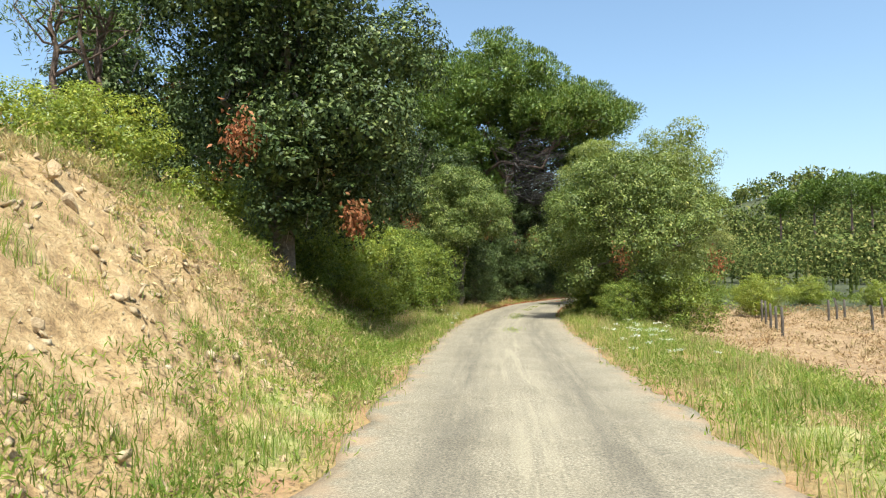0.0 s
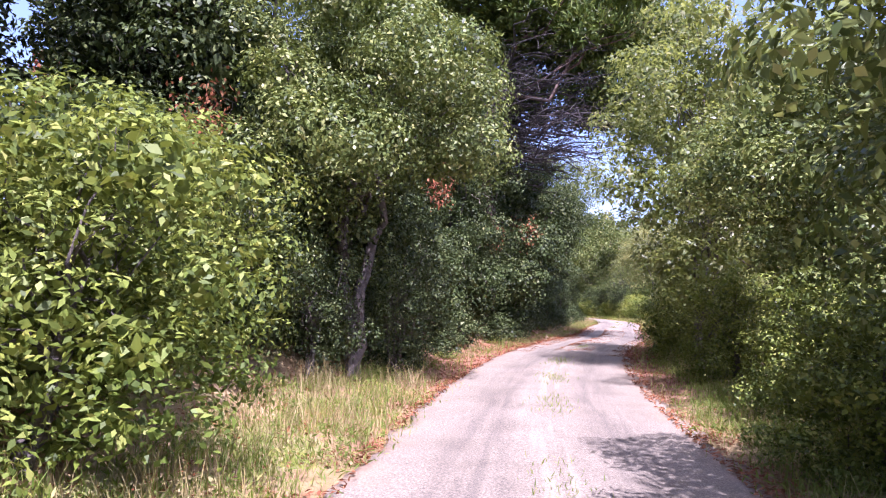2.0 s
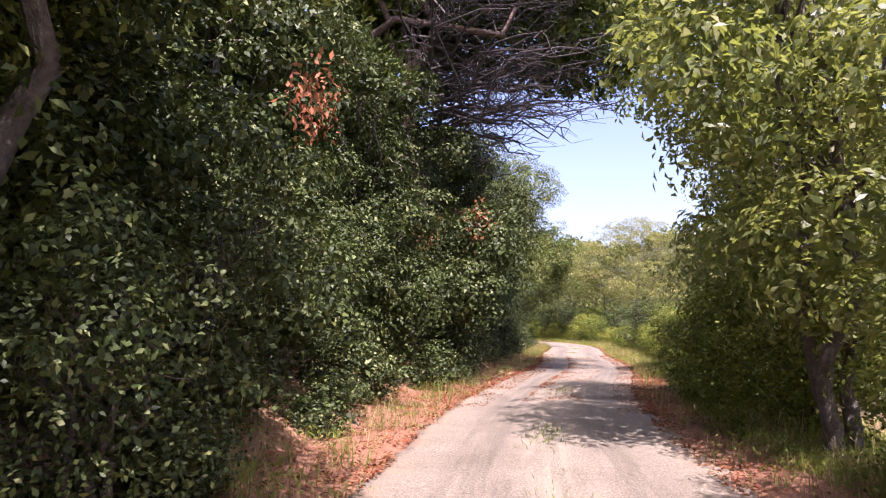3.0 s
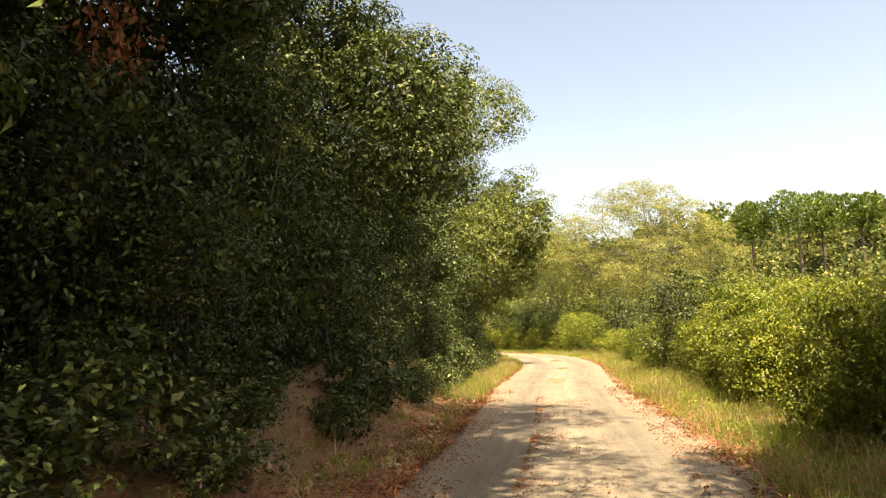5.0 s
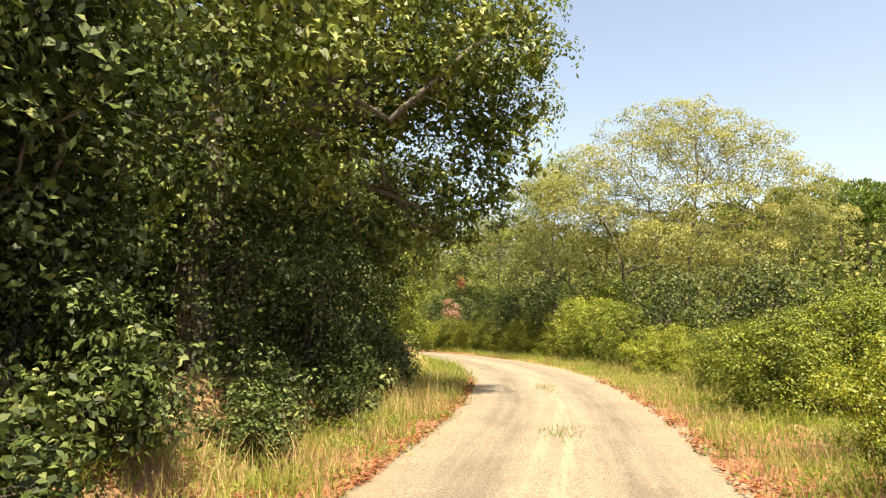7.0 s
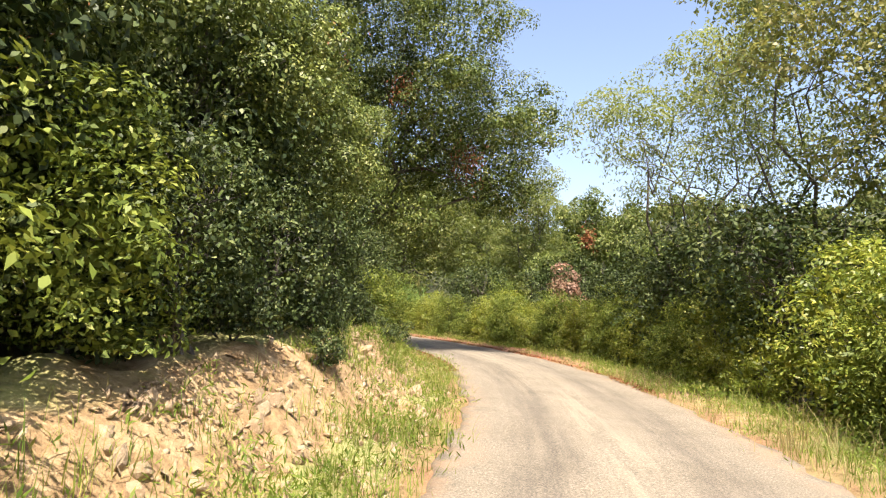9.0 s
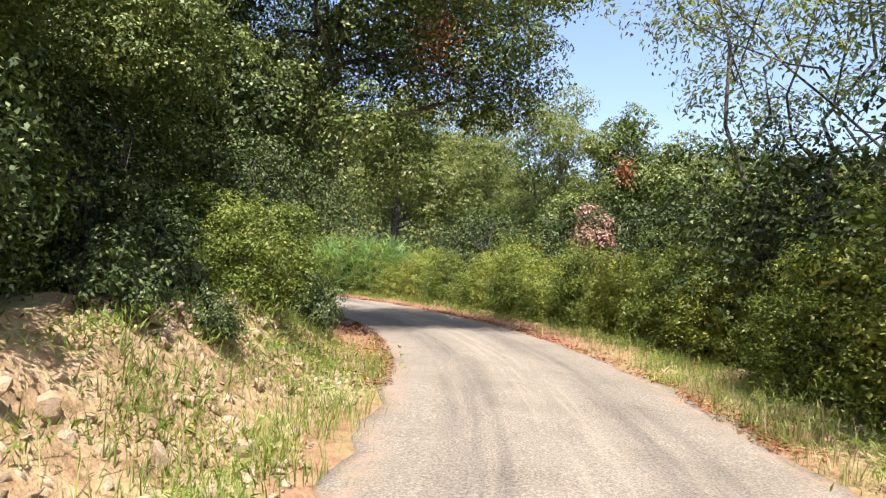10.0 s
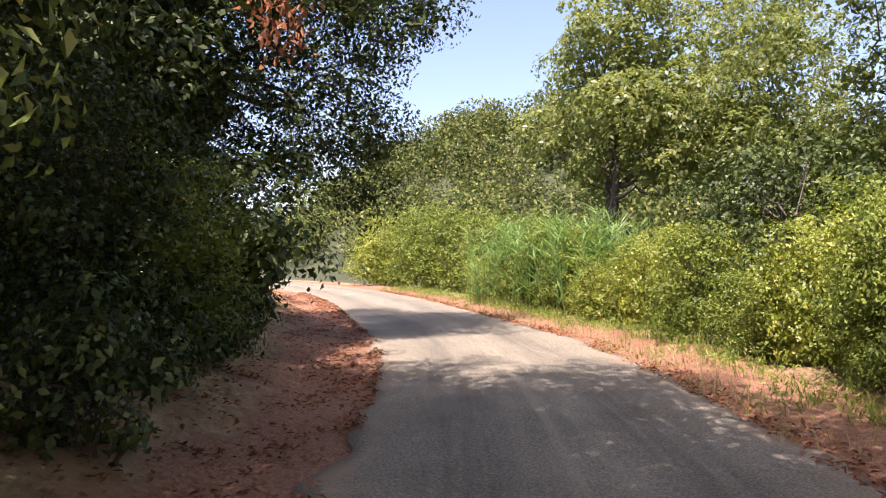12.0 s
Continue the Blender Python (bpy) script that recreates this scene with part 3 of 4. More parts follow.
pine = tree("umbrella_pine", 105, 4.4, 42.0, [(-4.9, 0.4, 12.0, 3.4, 3.6, 2.8), (-1.6, 0.2, 13.2, 3.6, 4.0, 2.8), (1.7, -0.2, 12.2, 3.0, 3.8, 2.3), (4.2, -0.4, 10.6, 2.4, 3.4, 2.0), (3.6, 3.0, 12.0, 2.8, 3.0, 2.0), (4.6, 1.8, 8.8, 2.0, 2.6, 1.4), (5.4, 2.2, 11.6, 2.2, 2.8, 1.5), (0.6, 2.6, 8.8, 2.2, 1.7, 1.2), (-1.8, 2.6, 7.4, 2.6, 2.0, 1.5), (-4.0, -0.8, 9.8, 2.8, 3.0, 2.2), (-3.8, 0.0, 7.0, 2.6, 2.6, 1.8), (0.8, 1.6, 11.4, 2.6, 2.6, 1.8), (-0.6, 1.8, 9.3, 2.2, 2.0, 1.3)],
     PINE, 100000, 0.26, 0.06, "tall umbrella pine with a broad rounded crown", 0.3, 2, BARK_PINE, count=13, share=0.46, clump=0.62, needle=True, fill=0.08, fork=0.38, twigs=160)


def bare_branches(root, seed, n, z, reach, spread):
    """Dead lower branches of a pine, bare and forked, spreading from the trunk."""
    rng = np.random.RandomState(seed)
    pieces = []
    for _ in range(n):
        a = rng.uniform(*spread)
        h = rng.uniform(*z)
        r = rng.uniform(0.5, 1.0) * reach
        start = np.array([rng.normal(0, 0.15), rng.normal(0, 0.15), h])
        end = np.array([math.cos(a) * r, math.sin(a) * r, h + rng.uniform(-0.6, 0.9)])
        pieces.append(limb(rng, start, end, 0.045, 0.01, 0.16))
        for _ in range(14):
            t = rng.uniform(0.25, 1.0)
            b = start + (end - start) * t
            tip = b + rng.normal(0, 0.42, 3) * np.array([1, 1, 0.6]) + (end - start) * 0.12
            pieces.append(limb(rng, b, tip, 0.013, 0.004, 0.3, 4))
    v, f = joined(pieces)
    tagged(np_part("dead_branch", v, f, BARK_DEAD, root, "bare dark dead branches"), kind="stuff")


bare_branches(pine, 151, 80, (5.4, 9.5), 5.0, (-1.9, 1.2))
tree("ivy_oak", 106, 4.1, 41.6, [(0, 0, 2.2, 2.0, 2.1, 2.4), (-0.6, 0.6, 4.6, 1.6, 1.7, 1.6)], OAK, 26000, 0.1, 0.065,
     "dark ivy-covered oak scrub round the pine trunk", 0.14, 2, dead=((1.2, -1.2, 3.2, 0.35, 160),), twigs=50)
tree("holm_oak", 107, 6.6, 54.6, [(0.2, -0.2, 4.4, 3.0, 3.0, 3.3), (0.4, 0.8, 7.4, 2.4, 2.5, 2.2), (1.7, -0.4, 5.4, 2.3, 2.3, 2.3)], OAK, 52000, 0.1, 0.055,
     "big dark holm oak with an open limb, beside the road", 0.26, 1, fill=0.18, within=1.8, fork=0.42, twigs=40)
tree("holm_oak", 108, 11.2, 63.8, [(-0.2, 0, 4.6, 2.8, 3.0, 3.4), (1.0, 0.3, 8.2, 2.3, 2.4, 2.4), (2.9, 1.4, 5.3, 1.7, 1.8, 1.6), (4.2, 2.4, 5.0, 1.3, 1.4, 1.3), (4.3, 2.6, 3.7, 0.9, 0.9, 0.8), (2.4, 2.0, 3.9, 1.2, 1.2, 1.3), (4.0, 3.4, 2.8, 0.9, 0.9, 0.8), (2.8, 3.1, 2.4, 1.1, 1.1, 1.2)], OAK_PALE, 54000, 0.095, 0.052,
     "tall rounded olive-green oak leaning over the road", 0.24, 1, fill=0.18, within=1.8, twigs=40)
tree("holm_oak", 109, 10.6, 70.6, [(0, 0, 4.6, 3.0, 3.0, 3.6), (0.2, 0.4, 7.8, 2.4, 2.4, 2.0)], OAK_PALE, 46000, 0.095, 0.052,
     "olive-green holm oak standing back from the road", 0.24, 1, fill=0.18, within=1.8, twigs=30)
place(thick_oak, 3.4, 47.0, 40, 1.12)
place(thick_oak, 5.4, 50.0, 160, 0.92)
place(thick_oak, 8.9, 58.8, 220, 0.95)
place(wood_oak, 1.2, 52.0, 120, 1.0)
place(wood_oak, 4.0, 61.5, 10, 1.0)
place(wood_oak, -3.6, 47.5, 50, 1.05)
place(wood_oak, -3.0, 57.0, 290, 1.05)
place(wood_oak, 0.0, 67.5, 170, 1.0)
place(wood_oak, 2.0, 76.0, 230, 1.0)
place(wood_oak, 6.5, 70.0, 260, 1.0)
place(wood_oak, 8.0, 78.5, 70, 0.9)
tree("holm_oak", 110, 10.7, 82.4, [(0.3, 0, 3.6, 2.4, 2.5, 2.7), (0, 0.2, 6.4, 2.0, 2.0, 2.0)], OAK_PALE, 44000, 0.085, 0.048,
     "sunlit oak with hanging pale dead twigs on the cut bank", 0.2, 2, twigs=220)
tree("holm_oak", 111, 12.2, 88.6, [(1.2, -0.2, 3.4, 2.3, 2.4, 2.6), (2.2, 0.0, 6.4, 2.4, 2.4, 2.1), (4.2, 0.2, 4.9, 1.7, 1.7, 1.3), (3.4, 1.0, 6.4, 1.8, 1.8, 1.4), (4.7, 0.2, 3.9, 1.0, 1.1, 0.8), (3.4, -2.0, 7.4, 1.9, 1.9, 1.4), (5.1, -0.8, 5.8, 1.3, 1.5, 1.0)], OAK_PALE, 62000, 0.078, 0.044,
     "oak with brown sprays reaching over the bend", 0.2, 2, fill=0.06, within=1.2, dead=((3.8, -1.4, 4.6, 0.4, 260), (2.1, -2.1, 6.2, 0.35, 220)), twigs=50)
tree("holm_oak", 112, 7.0, 94.9, [(0, 0, 4.0, 2.7, 2.7, 3.2), (0.3, 0.4, 6.8, 2.1, 2.1, 1.8), (3.2, 1.0, 6.4, 2.1, 2.0, 1.9), (3.4, 0.6, 4.2, 1.7, 1.6, 1.4), (2.6, 0.4, 2.4, 1.6, 1.5, 1.2)], OAK, 56000, 0.08, 0.045,
     "dark shaded oak on the inside of the bend", 0.22, 2, twigs=40)
tree("holm_oak", 121, 11.4, 86.2, [(0.2, 0, 4.4, 2.4, 2.6, 2.6), (1.2, 0.4, 7.6, 2.6, 2.8, 1.9), (-0.4, -0.4, 6.4, 2.0, 2.0, 1.8)], OAK, 46000, 0.085, 0.048,
     "tall dark holm oak leaning over the bend", 0.22, 1, fill=0.14, within=1.6, fork=0.4, dead=((1.6, -2.0, 6.0, 0.4, 260),), twigs=60)
place(thick_oak, 9.3, 92.0, 60, 1.1)
place(wood_oak, 5.0, 88.0, 180, 0.95)
place(wood_oak, 1.5, 96.5, 310, 0.95)

# right of the road
tree("holm_oak", 113, 5.9, 20.6, [(0, 0, 2.6, 2.6, 2.6, 2.4), (-0.2, 0.2, 4.1, 1.9, 1.9, 1.5), (1.1, -0.2, 3.2, 1.7, 1.8, 1.6)], OAK_PALE, 62000, 0.075, 0.042,
     "broad grey-green holm oak with a brown spray", 0.2, 2, within=1.2, dead=((2.5, -1.2, 1.9, 0.35, 240), (-0.6, -2.2, 2.0, 0.3, 160)))
place(pale_oak, 7.6, 27.0, 100, 0.98, 0.86)
airy = tree("airy_tree", 114, 7.6, 31.8, [(-0.4, 0, 4.6, 2.0, 2.1, 2.0), (0.2, 0.8, 6.8, 1.9, 1.9, 1.5), (0.3, 0, 2.4, 1.7, 1.7, 1.5)], ASH, 20000, 0.12, 0.055,
     "light airy young tree with thin dark stems", 0.09, 3, clump=0.36, fill=0.03)
place(airy, 9.6, 36.0, 140, 0.92)
# extra tree, added so that its shade falls across the lane
place(airy, 13.3, 39.4, 40, 1.15)
place(airy, 14.6, 41.6, 190, 1.3, 1.35)
tree("almond_tree", 115, 26.6, 81.0, [(-4.2, 0, 6.8, 2.2, 2.2, 1.9), (-1.6, 0.2, 8.7, 2.2, 2.2, 1.9), (1.4, 0.4, 9.4, 2.3, 2.3, 1.9), (4.2, -0.4, 8.2, 2.2, 2.2, 1.8), (6.2, 0.2, 6.2, 1.9, 1.9, 1.6), (0.2, 0, 5.2, 4.6, 3.0, 2.3)], STRAWLEAF, 56000, 0.12, 0.06,
     "sparse yellowing tree with many thin bare stems", 0.1, 5, clump=0.5, fill=0.0, fork=0.3)
tall_ash = tree("airy_tree", 116, 21.9, 87.6, [(-1.6, 0, 6.2, 1.5, 1.6, 1.2), (0.6, 0.2, 7.4, 1.7, 1.7, 1.4), (1.6, -0.3, 5.6, 1.5, 1.5, 1.1), (-0.2, 0.3, 4.7, 1.3, 1.3, 0.9)], ASH, 15000, 0.12, 0.045,
     "tall sparse grey-green tree with slender limbs", 0.06, 3, clump=0.5, fill=0.0, fork=0.3)
place(tall_ash, 23.2, 83.4, 150, 1.02)
tree("holm_oak", 117, 20.9, 97.2, [(0, 0, 2.7, 2.4, 2.4, 2.3), (-0.3, 0, 4.6, 1.7, 1.7, 1.5)], OAK_PALE, 28000, 0.11, 0.06,
     "grey-green oak with pinkish dead shoots", 0.16, 2, dead=((-0.8, -1.8, 4.4, 0.3, 260),))
tree("broad_leaf_tree", 118, 11.8, 105.0, [(0, 0, 5.4, 2.4, 2.4, 2.3), (0.4, 0, 7.6, 1.7, 1.7, 1.5), (1.9, -0.6, 4.6, 1.6, 1.6, 1.5)], ASH, 22000, 0.15, 0.085,
     "leafy roadside tree with open dark limbs", 0.16, 2, fill=0.02, clump=0.4)
place(airy, 15.8, 104.2, 60, 1.0)
place(airy, 18.2, 101.6, 220, 0.95)

# shrubs
mastic = tree("mastic_shrub", 201, -1.7, 18.9, [(0, 0, 0.5, 1.2, 1.2, 0.6), (0, 0, 1.1, 1.2, 1.2, 1.1), (0.3, 0.2, 1.7, 0.8, 0.8, 0.6)], SHRUB, 11000, 0.066, 0.033, "glossy green mastic shrub in verge grass", 0.04, 4, fill=0.1, clump=0.3, category="shrub", group="roadside shrubs")
yellow_bush = tree("broom_shrub", 202, -2.9, 16.9, [(0, 0, 0.4, 1.1, 1.1, 0.5), (0, 0, 0.9, 1.1, 1.1, 0.9), (-0.3, 0.1, 1.5, 0.7, 0.7, 0.6)], YELLOW, 10000, 0.064, 0.03, "bright yellow-green shrub beside the road", 0.03, 5, fill=0.1, clump=0.3, category="shrub", group="roadside shrubs")
dead_bush = tree("withered_shrub", 203, 19.2, 93.3, [(0, 0, 1.8, 0.5, 0.5, 1.2)], WITHERED, 4200, 0.1, 0.05, "pinkish-brown withered shrub in the hedge", 0.04, 4, fill=0.0, category="shrub", group="roadside shrubs")
scrub = tree("oak_scrub", 204, 3.2, 45.6, [(0, 0, 1.2, 1.3, 1.3, 1.2), (0.2, 0.3, 2.2, 1.0, 1.0, 0.9)], OAK, 5600, 0.08, 0.045, "dark evergreen oak scrub under the trees", 0.05, 4, fill=0.05, within=1.2, category="shrub", group="roadside shrubs")
for x, y, r, s, kind in (
        (-0.9, 22.6, 40, 1.1, mastic), (-2.2, 20.9, 200, 1.2, yellow_bush), (-1.2, 25.2, 80, 1.15, mastic), 
        (-4.7, 8.6, 60, 0.8, yellow_bush), (-6.0, 9.5, 20, 1.1, yellow_bush), (-7.2, 11.2, 90, 1.2, mastic), (-5.0, 12.4, 140, 1.0, yellow_bush), (-3.9, 18.6, 25, 1.2, mastic), (-3.2, 22.8, 95, 1.3, yellow_bush), (-2.6, 25.2, 150, 1.3, mastic), (-3.6, 15.2, 215, 1.0, mastic), (-1.7, 15.8, 275, 0.75, yellow_bush), (-1.3, 27.6, 330, 1.0, mastic), (-5.2, 16.8, 65, 1.4, yellow_bush), (-4.6, 20.4, 185, 1.5, mastic), (-2.0, 26.7, 35, 0.9, yellow_bush), (-1.1, 23.9, 75, 0.6, mastic),
        (5.2, 18.4, 30, 0.6, mastic), (7.2, 19.0, 130, 0.9, mastic), (6.9, 22.2, 310, 1.0, mastic), (5.3, 23.4, 70, 0.75, mastic), (6.3, 25.4, 160, 0.85, mastic), (7.2, 29.6, 220, 0.9, mastic), (8.2, 33.4, 310, 1.0, mastic),
        (9.0, 36.0, 20, 0.95, mastic), (10.6, 38.4, 60, 1.1, mastic), (11.4, 41.2, 100, 0.8, yellow_bush), (13.2, 43.6, 210, 1.0, mastic), (14.0, 46.6, 15, 0.9, yellow_bush),
        (14.9, 49.2, 75, 1.0, yellow_bush), (15.7, 51.6, 135, 1.0, mastic), (17.3, 54.4, 200, 1.15, yellow_bush), (17.1, 57.6, 260, 1.0, scrub), (19.2, 60.2, 320, 1.0, yellow_bush),
        (20.4, 64.0, 45, 0.9, mastic), (21.6, 67.8, 100, 1.0, scrub), (21.2, 71.6, 150, 0.75, yellow_bush), (22.6, 74.2, 190, 1.15, scrub), (24.4, 75.6, 240, 1.2, yellow_bush),
        (21.8, 77.6, 280, 1.05, mastic), (22.3, 79.6, 330, 1.35, yellow_bush), (21.6, 81.6, 20, 1.25, scrub), (21.9, 84.4, 60, 1.3, yellow_bush), (21.4, 86.8, 110, 1.25, scrub),
        (20.9, 89.4, 160, 1.3, yellow_bush), (21.0, 92.0, 210, 1.25, scrub), (18.9, 92.2, 245, 0.6, mastic), (19.7, 94.6, 255, 1.1, scrub), (18.6, 95.6, 260, 1.15, scrub), (17.4, 97.4, 300, 1.2, yellow_bush), (15.9, 98.8, 340, 1.2, scrub),
        (14.4, 100.6, 30, 1.1, yellow_bush), (16.6, 100.8, 80, 1.4, mastic), (23.6, 88.0, 130, 1.7, mastic), (23.2, 93.0, 180, 1.8, mastic), (24.4, 82.0, 230, 1.7, mastic),
        (3.2, 112.4, 10, 1.6, mastic), (0.4, 114.2, 70, 1.9, mastic), (-3.2, 116.0, 130, 1.9, yellow_bush), (6.2, 110.0, 190, 1.5, mastic), (8.6, 107.6, 200, 1.3, yellow_bush),
        (3.9, 44.6, 100, 0.75, scrub), (6.3, 47.0, 140, 0.7, scrub), (7.6, 50.6, 190, 0.75, scrub), (8.6, 54.2, 230, 0.75, scrub), (9.9, 57.2, 280, 0.7, scrub),
        (10.4, 60.7, 20, 0.7, scrub), (12.2, 67.6, 60, 0.7, scrub), (13.9, 74.8, 110, 0.9, mastic), (13.2, 79.0, 150, 0.8, mastic), (14.5, 83.6, 170, 0.55, mastic),
        (12.6, 86.0, 200, 0.8, mastic), (11.2, 90.8, 250, 0.9, mastic), (14.6, 30.0, 0, 1.0, yellow_bush), (15.0, 41.0, 50, 0.9, yellow_bush), (18.2, 40.0, 90, 0.8, yellow_bush), (21.6, 39.4, 130, 0.9, yellow_bush), (25.0, 38.0, 10, 0.8, yellow_bush), (28.5, 36.5, 70, 0.9, yellow_bush), (32.0, 35.0, 170, 0.9, yellow_bush)):
    place(kind, x, y, r, s, s * (0.92 + 0.16 * ((r * 7) % 10) / 10))
back_scrub = tree("oak_scrub", 206, -4.0, 44.0, [(0, 0, 1.0, 1.6, 1.6, 1.1), (0.2, 0.3, 2.4, 1.4, 1.4, 1.3)], OAK, 2600, 0.15, 0.085, "dense dark evergreen scrub filling the wood", 0.06, 3, fill=0.1, category="shrub", group="roadside shrubs")
low_scrub = tree("low_scrub", 205, 2.1, 43.4, [(0, 0, 0.45, 0.6, 0.6, 0.5)], OAK, 1900, 0.075, 0.042, "low dark scrub on the shaded bank", 0.02, 3, fill=0.05, clump=0.2, category="shrub", group="roadside shrubs")
rng_scrub = np.random.RandomState(77)
for k in range(46):
    s = 86.5 + k * 1.55 + rng_scrub.uniform(-0.4, 0.4)
    if 128 < s < 131:
        continue
    off = -(HALF + rng_scrub.uniform(2.2, 3.0) + (1.6 if k % 3 == 0 else 0.0) + (0.6 if 135 < s < 146 else 0.0) - (0.5 if s > 146 else 0.0))
    px = float(np.interp(s, LINE_S, LINE[:, 0]) + np.interp(s, LINE_S, RIGHT[:, 0]) * off)
    py = float(np.interp(s, LINE_S, LINE[:, 1]) + np.interp(s, LINE_S, RIGHT[:, 1]) * off)
    f = rng_scrub.uniform(0.85, 1.3) * (0.62 if s > 143 else 1.0)
    place(mastic if 132 < s < 148 and k % 2 else scrub, px, py, rng_scrub.uniform(0, 360), f, f * rng_scrub.uniform(0.85, 1.15))
for k in range(44):
    s = 88.0 + k * 1.0 + rng_scrub.uniform(-0.3, 0.3)
    off = -(HALF + rng_scrub.uniform(1.0, 2.0))
    px = float(np.interp(s, LINE_S, LINE[:, 0]) + np.interp(s, LINE_S, RIGHT[:, 0]) * off)
    py = float(np.interp(s, LINE_S, LINE[:, 1]) + np.interp(s, LINE_S, RIGHT[:, 1]) * off)
    f = rng_scrub.uniform(0.6, 1.1)
    place(low_scrub, px, py, rng_scrub.uniform(0, 360), f, f * rng_scrub.uniform(0.7, 1.1))
for k in range(22):
    s = 103.0 + k * 3.1 + rng_scrub.uniform(-0.8, 0.8)
    off = HALF + rng_scrub.uniform(1.5, 2.0)
    px = float(np.interp(s, LINE_S, LINE[:, 0]) + np.interp(s, LINE_S, RIGHT[:, 0]) * off)
    py = float(np.interp(s, LINE_S, LINE[:, 1]) + np.interp(s, LINE_S, RIGHT[:, 1]) * off)
    f = rng_scrub.uniform(0.5, 0.75)
    place((mastic, yellow_bush, mastic)[k % 3], px, py, rng_scrub.uniform(0, 360), f, f * rng_scrub.uniform(0.8, 1.2))
for k in range(17):
    s = 145.0 + k * 1.6 + rng_scrub.uniform(-0.5, 0.5)
    off = HALF + rng_scrub.uniform(1.7, 2.2)
    px = float(np.interp(s, LINE_S, LINE[:, 0]) + np.interp(s, LINE_S, RIGHT[:, 0]) * off)
    py = float(np.interp(s, LINE_S, LINE[:, 1]) + np.interp(s, LINE_S, RIGHT[:, 1]) * off)
    f = rng_scrub.uniform(0.55, 0.85)
    place((yellow_bush, mastic)[k % 2], px, py, rng_scrub.uniform(0, 360), f, f * rng_scrub.uniform(0.9, 1.3))
for x, y, f in ((13.5, 80.2, 0.66), (12.7, 83.4, 0.66), (13.4, 77.4, 0.72), (12.9, 74.4, 0.72)):
    place(pale_oak, x, y, x * 53 % 360, f, f * 1.05)
for k in range(16):
    s = 100.0 + k * 1.1 + rng_scrub.uniform(-0.3, 0.3)
    off = -(HALF + rng_scrub.uniform(1.9, 3.2))
    px = float(np.interp(s, LINE_S, LINE[:, 0]) + np.interp(s, LINE_S, RIGHT[:, 0]) * off)
    py = float(np.interp(s, LINE_S, LINE[:, 1]) + np.interp(s, LINE_S, RIGHT[:, 1]) * off)
    f = rng_scrub.uniform(0.6, 1.1)
    place(low_scrub, px, py, rng_scrub.uniform(0, 360), f, f * rng_scrub.uniform(0.8, 1.2))
for k in range(38):
    s = 96.0 + k * 1.45 + rng_scrub.uniform(-0.6, 0.6)
    off = -(HALF + rng_scrub.uniform(5.2, 9.5))
    px = float(np.interp(s, LINE_S, LINE[:, 0]) + np.interp(s, LINE_S, RIGHT[:, 0]) * off)
    py = float(np.interp(s, LINE_S, LINE[:, 1]) + np.interp(s, LINE_S, RIGHT[:, 1]) * off)
    f = rng_scrub.uniform(1.0, 1.4)
    place(back_scrub, px, py, rng_scrub.uniform(0, 360), f, f * rng_scrub.uniform(0.85, 1.1))
for x, y, f in ((14.6, 76.2, 0.9), (14.9, 78.0, 0.6), (14.4, 79.4, 1.0), (14.7, 80.9, 0.7), (14.2, 82.2, 1.0), (15.2, 77.1, 0.45), (15.0, 81.8, 0.5), (13.9, 75.2, 1.2), (13.6, 77.2, 1.3), (13.4, 78.6, 1.2), (13.7, 80.4, 1.3), (13.5, 83.4, 1.2), (14.2, 84.4, 1.0), (14.4, 86.0, 1.0), (14.1, 87.2, 0.8), (13.6, 88.0, 0.9), (12.9, 89.4, 1.1), (12.0, 90.4, 1.1), (11.2, 91.6, 1.2), (10.4, 92.8, 1.2), (13.0, 73.4, 1.3), (13.6, 70.6, 1.1)):
    place(low_scrub, x, y, x * 97 % 360, f * 0.75, f * 0.8)
for x, y, f in ((14.5, 75.4, 0.55), (14.4, 77.3, 0.65), (14.5, 79.2, 0.55), (-0.7, 26.3, 0.7), (-1.9, 24.6, 0.8), (-2.4, 26.4, 1.0), (0.1, 27.6, 0.6), (1.3, 29.2, 0.6), (-1.2, 29.4, 1.1), (0.3, 30.8, 1.1), (-1.7, 27.9, 1.0), (1.2, 31.8, 0.9), (-0.4, 31.6, 1.2)):
    place(scrub, x, y, y * 41 % 360, f)
place(dead_bush, 20.6, 98.6, 90, 0.9, 1.1)


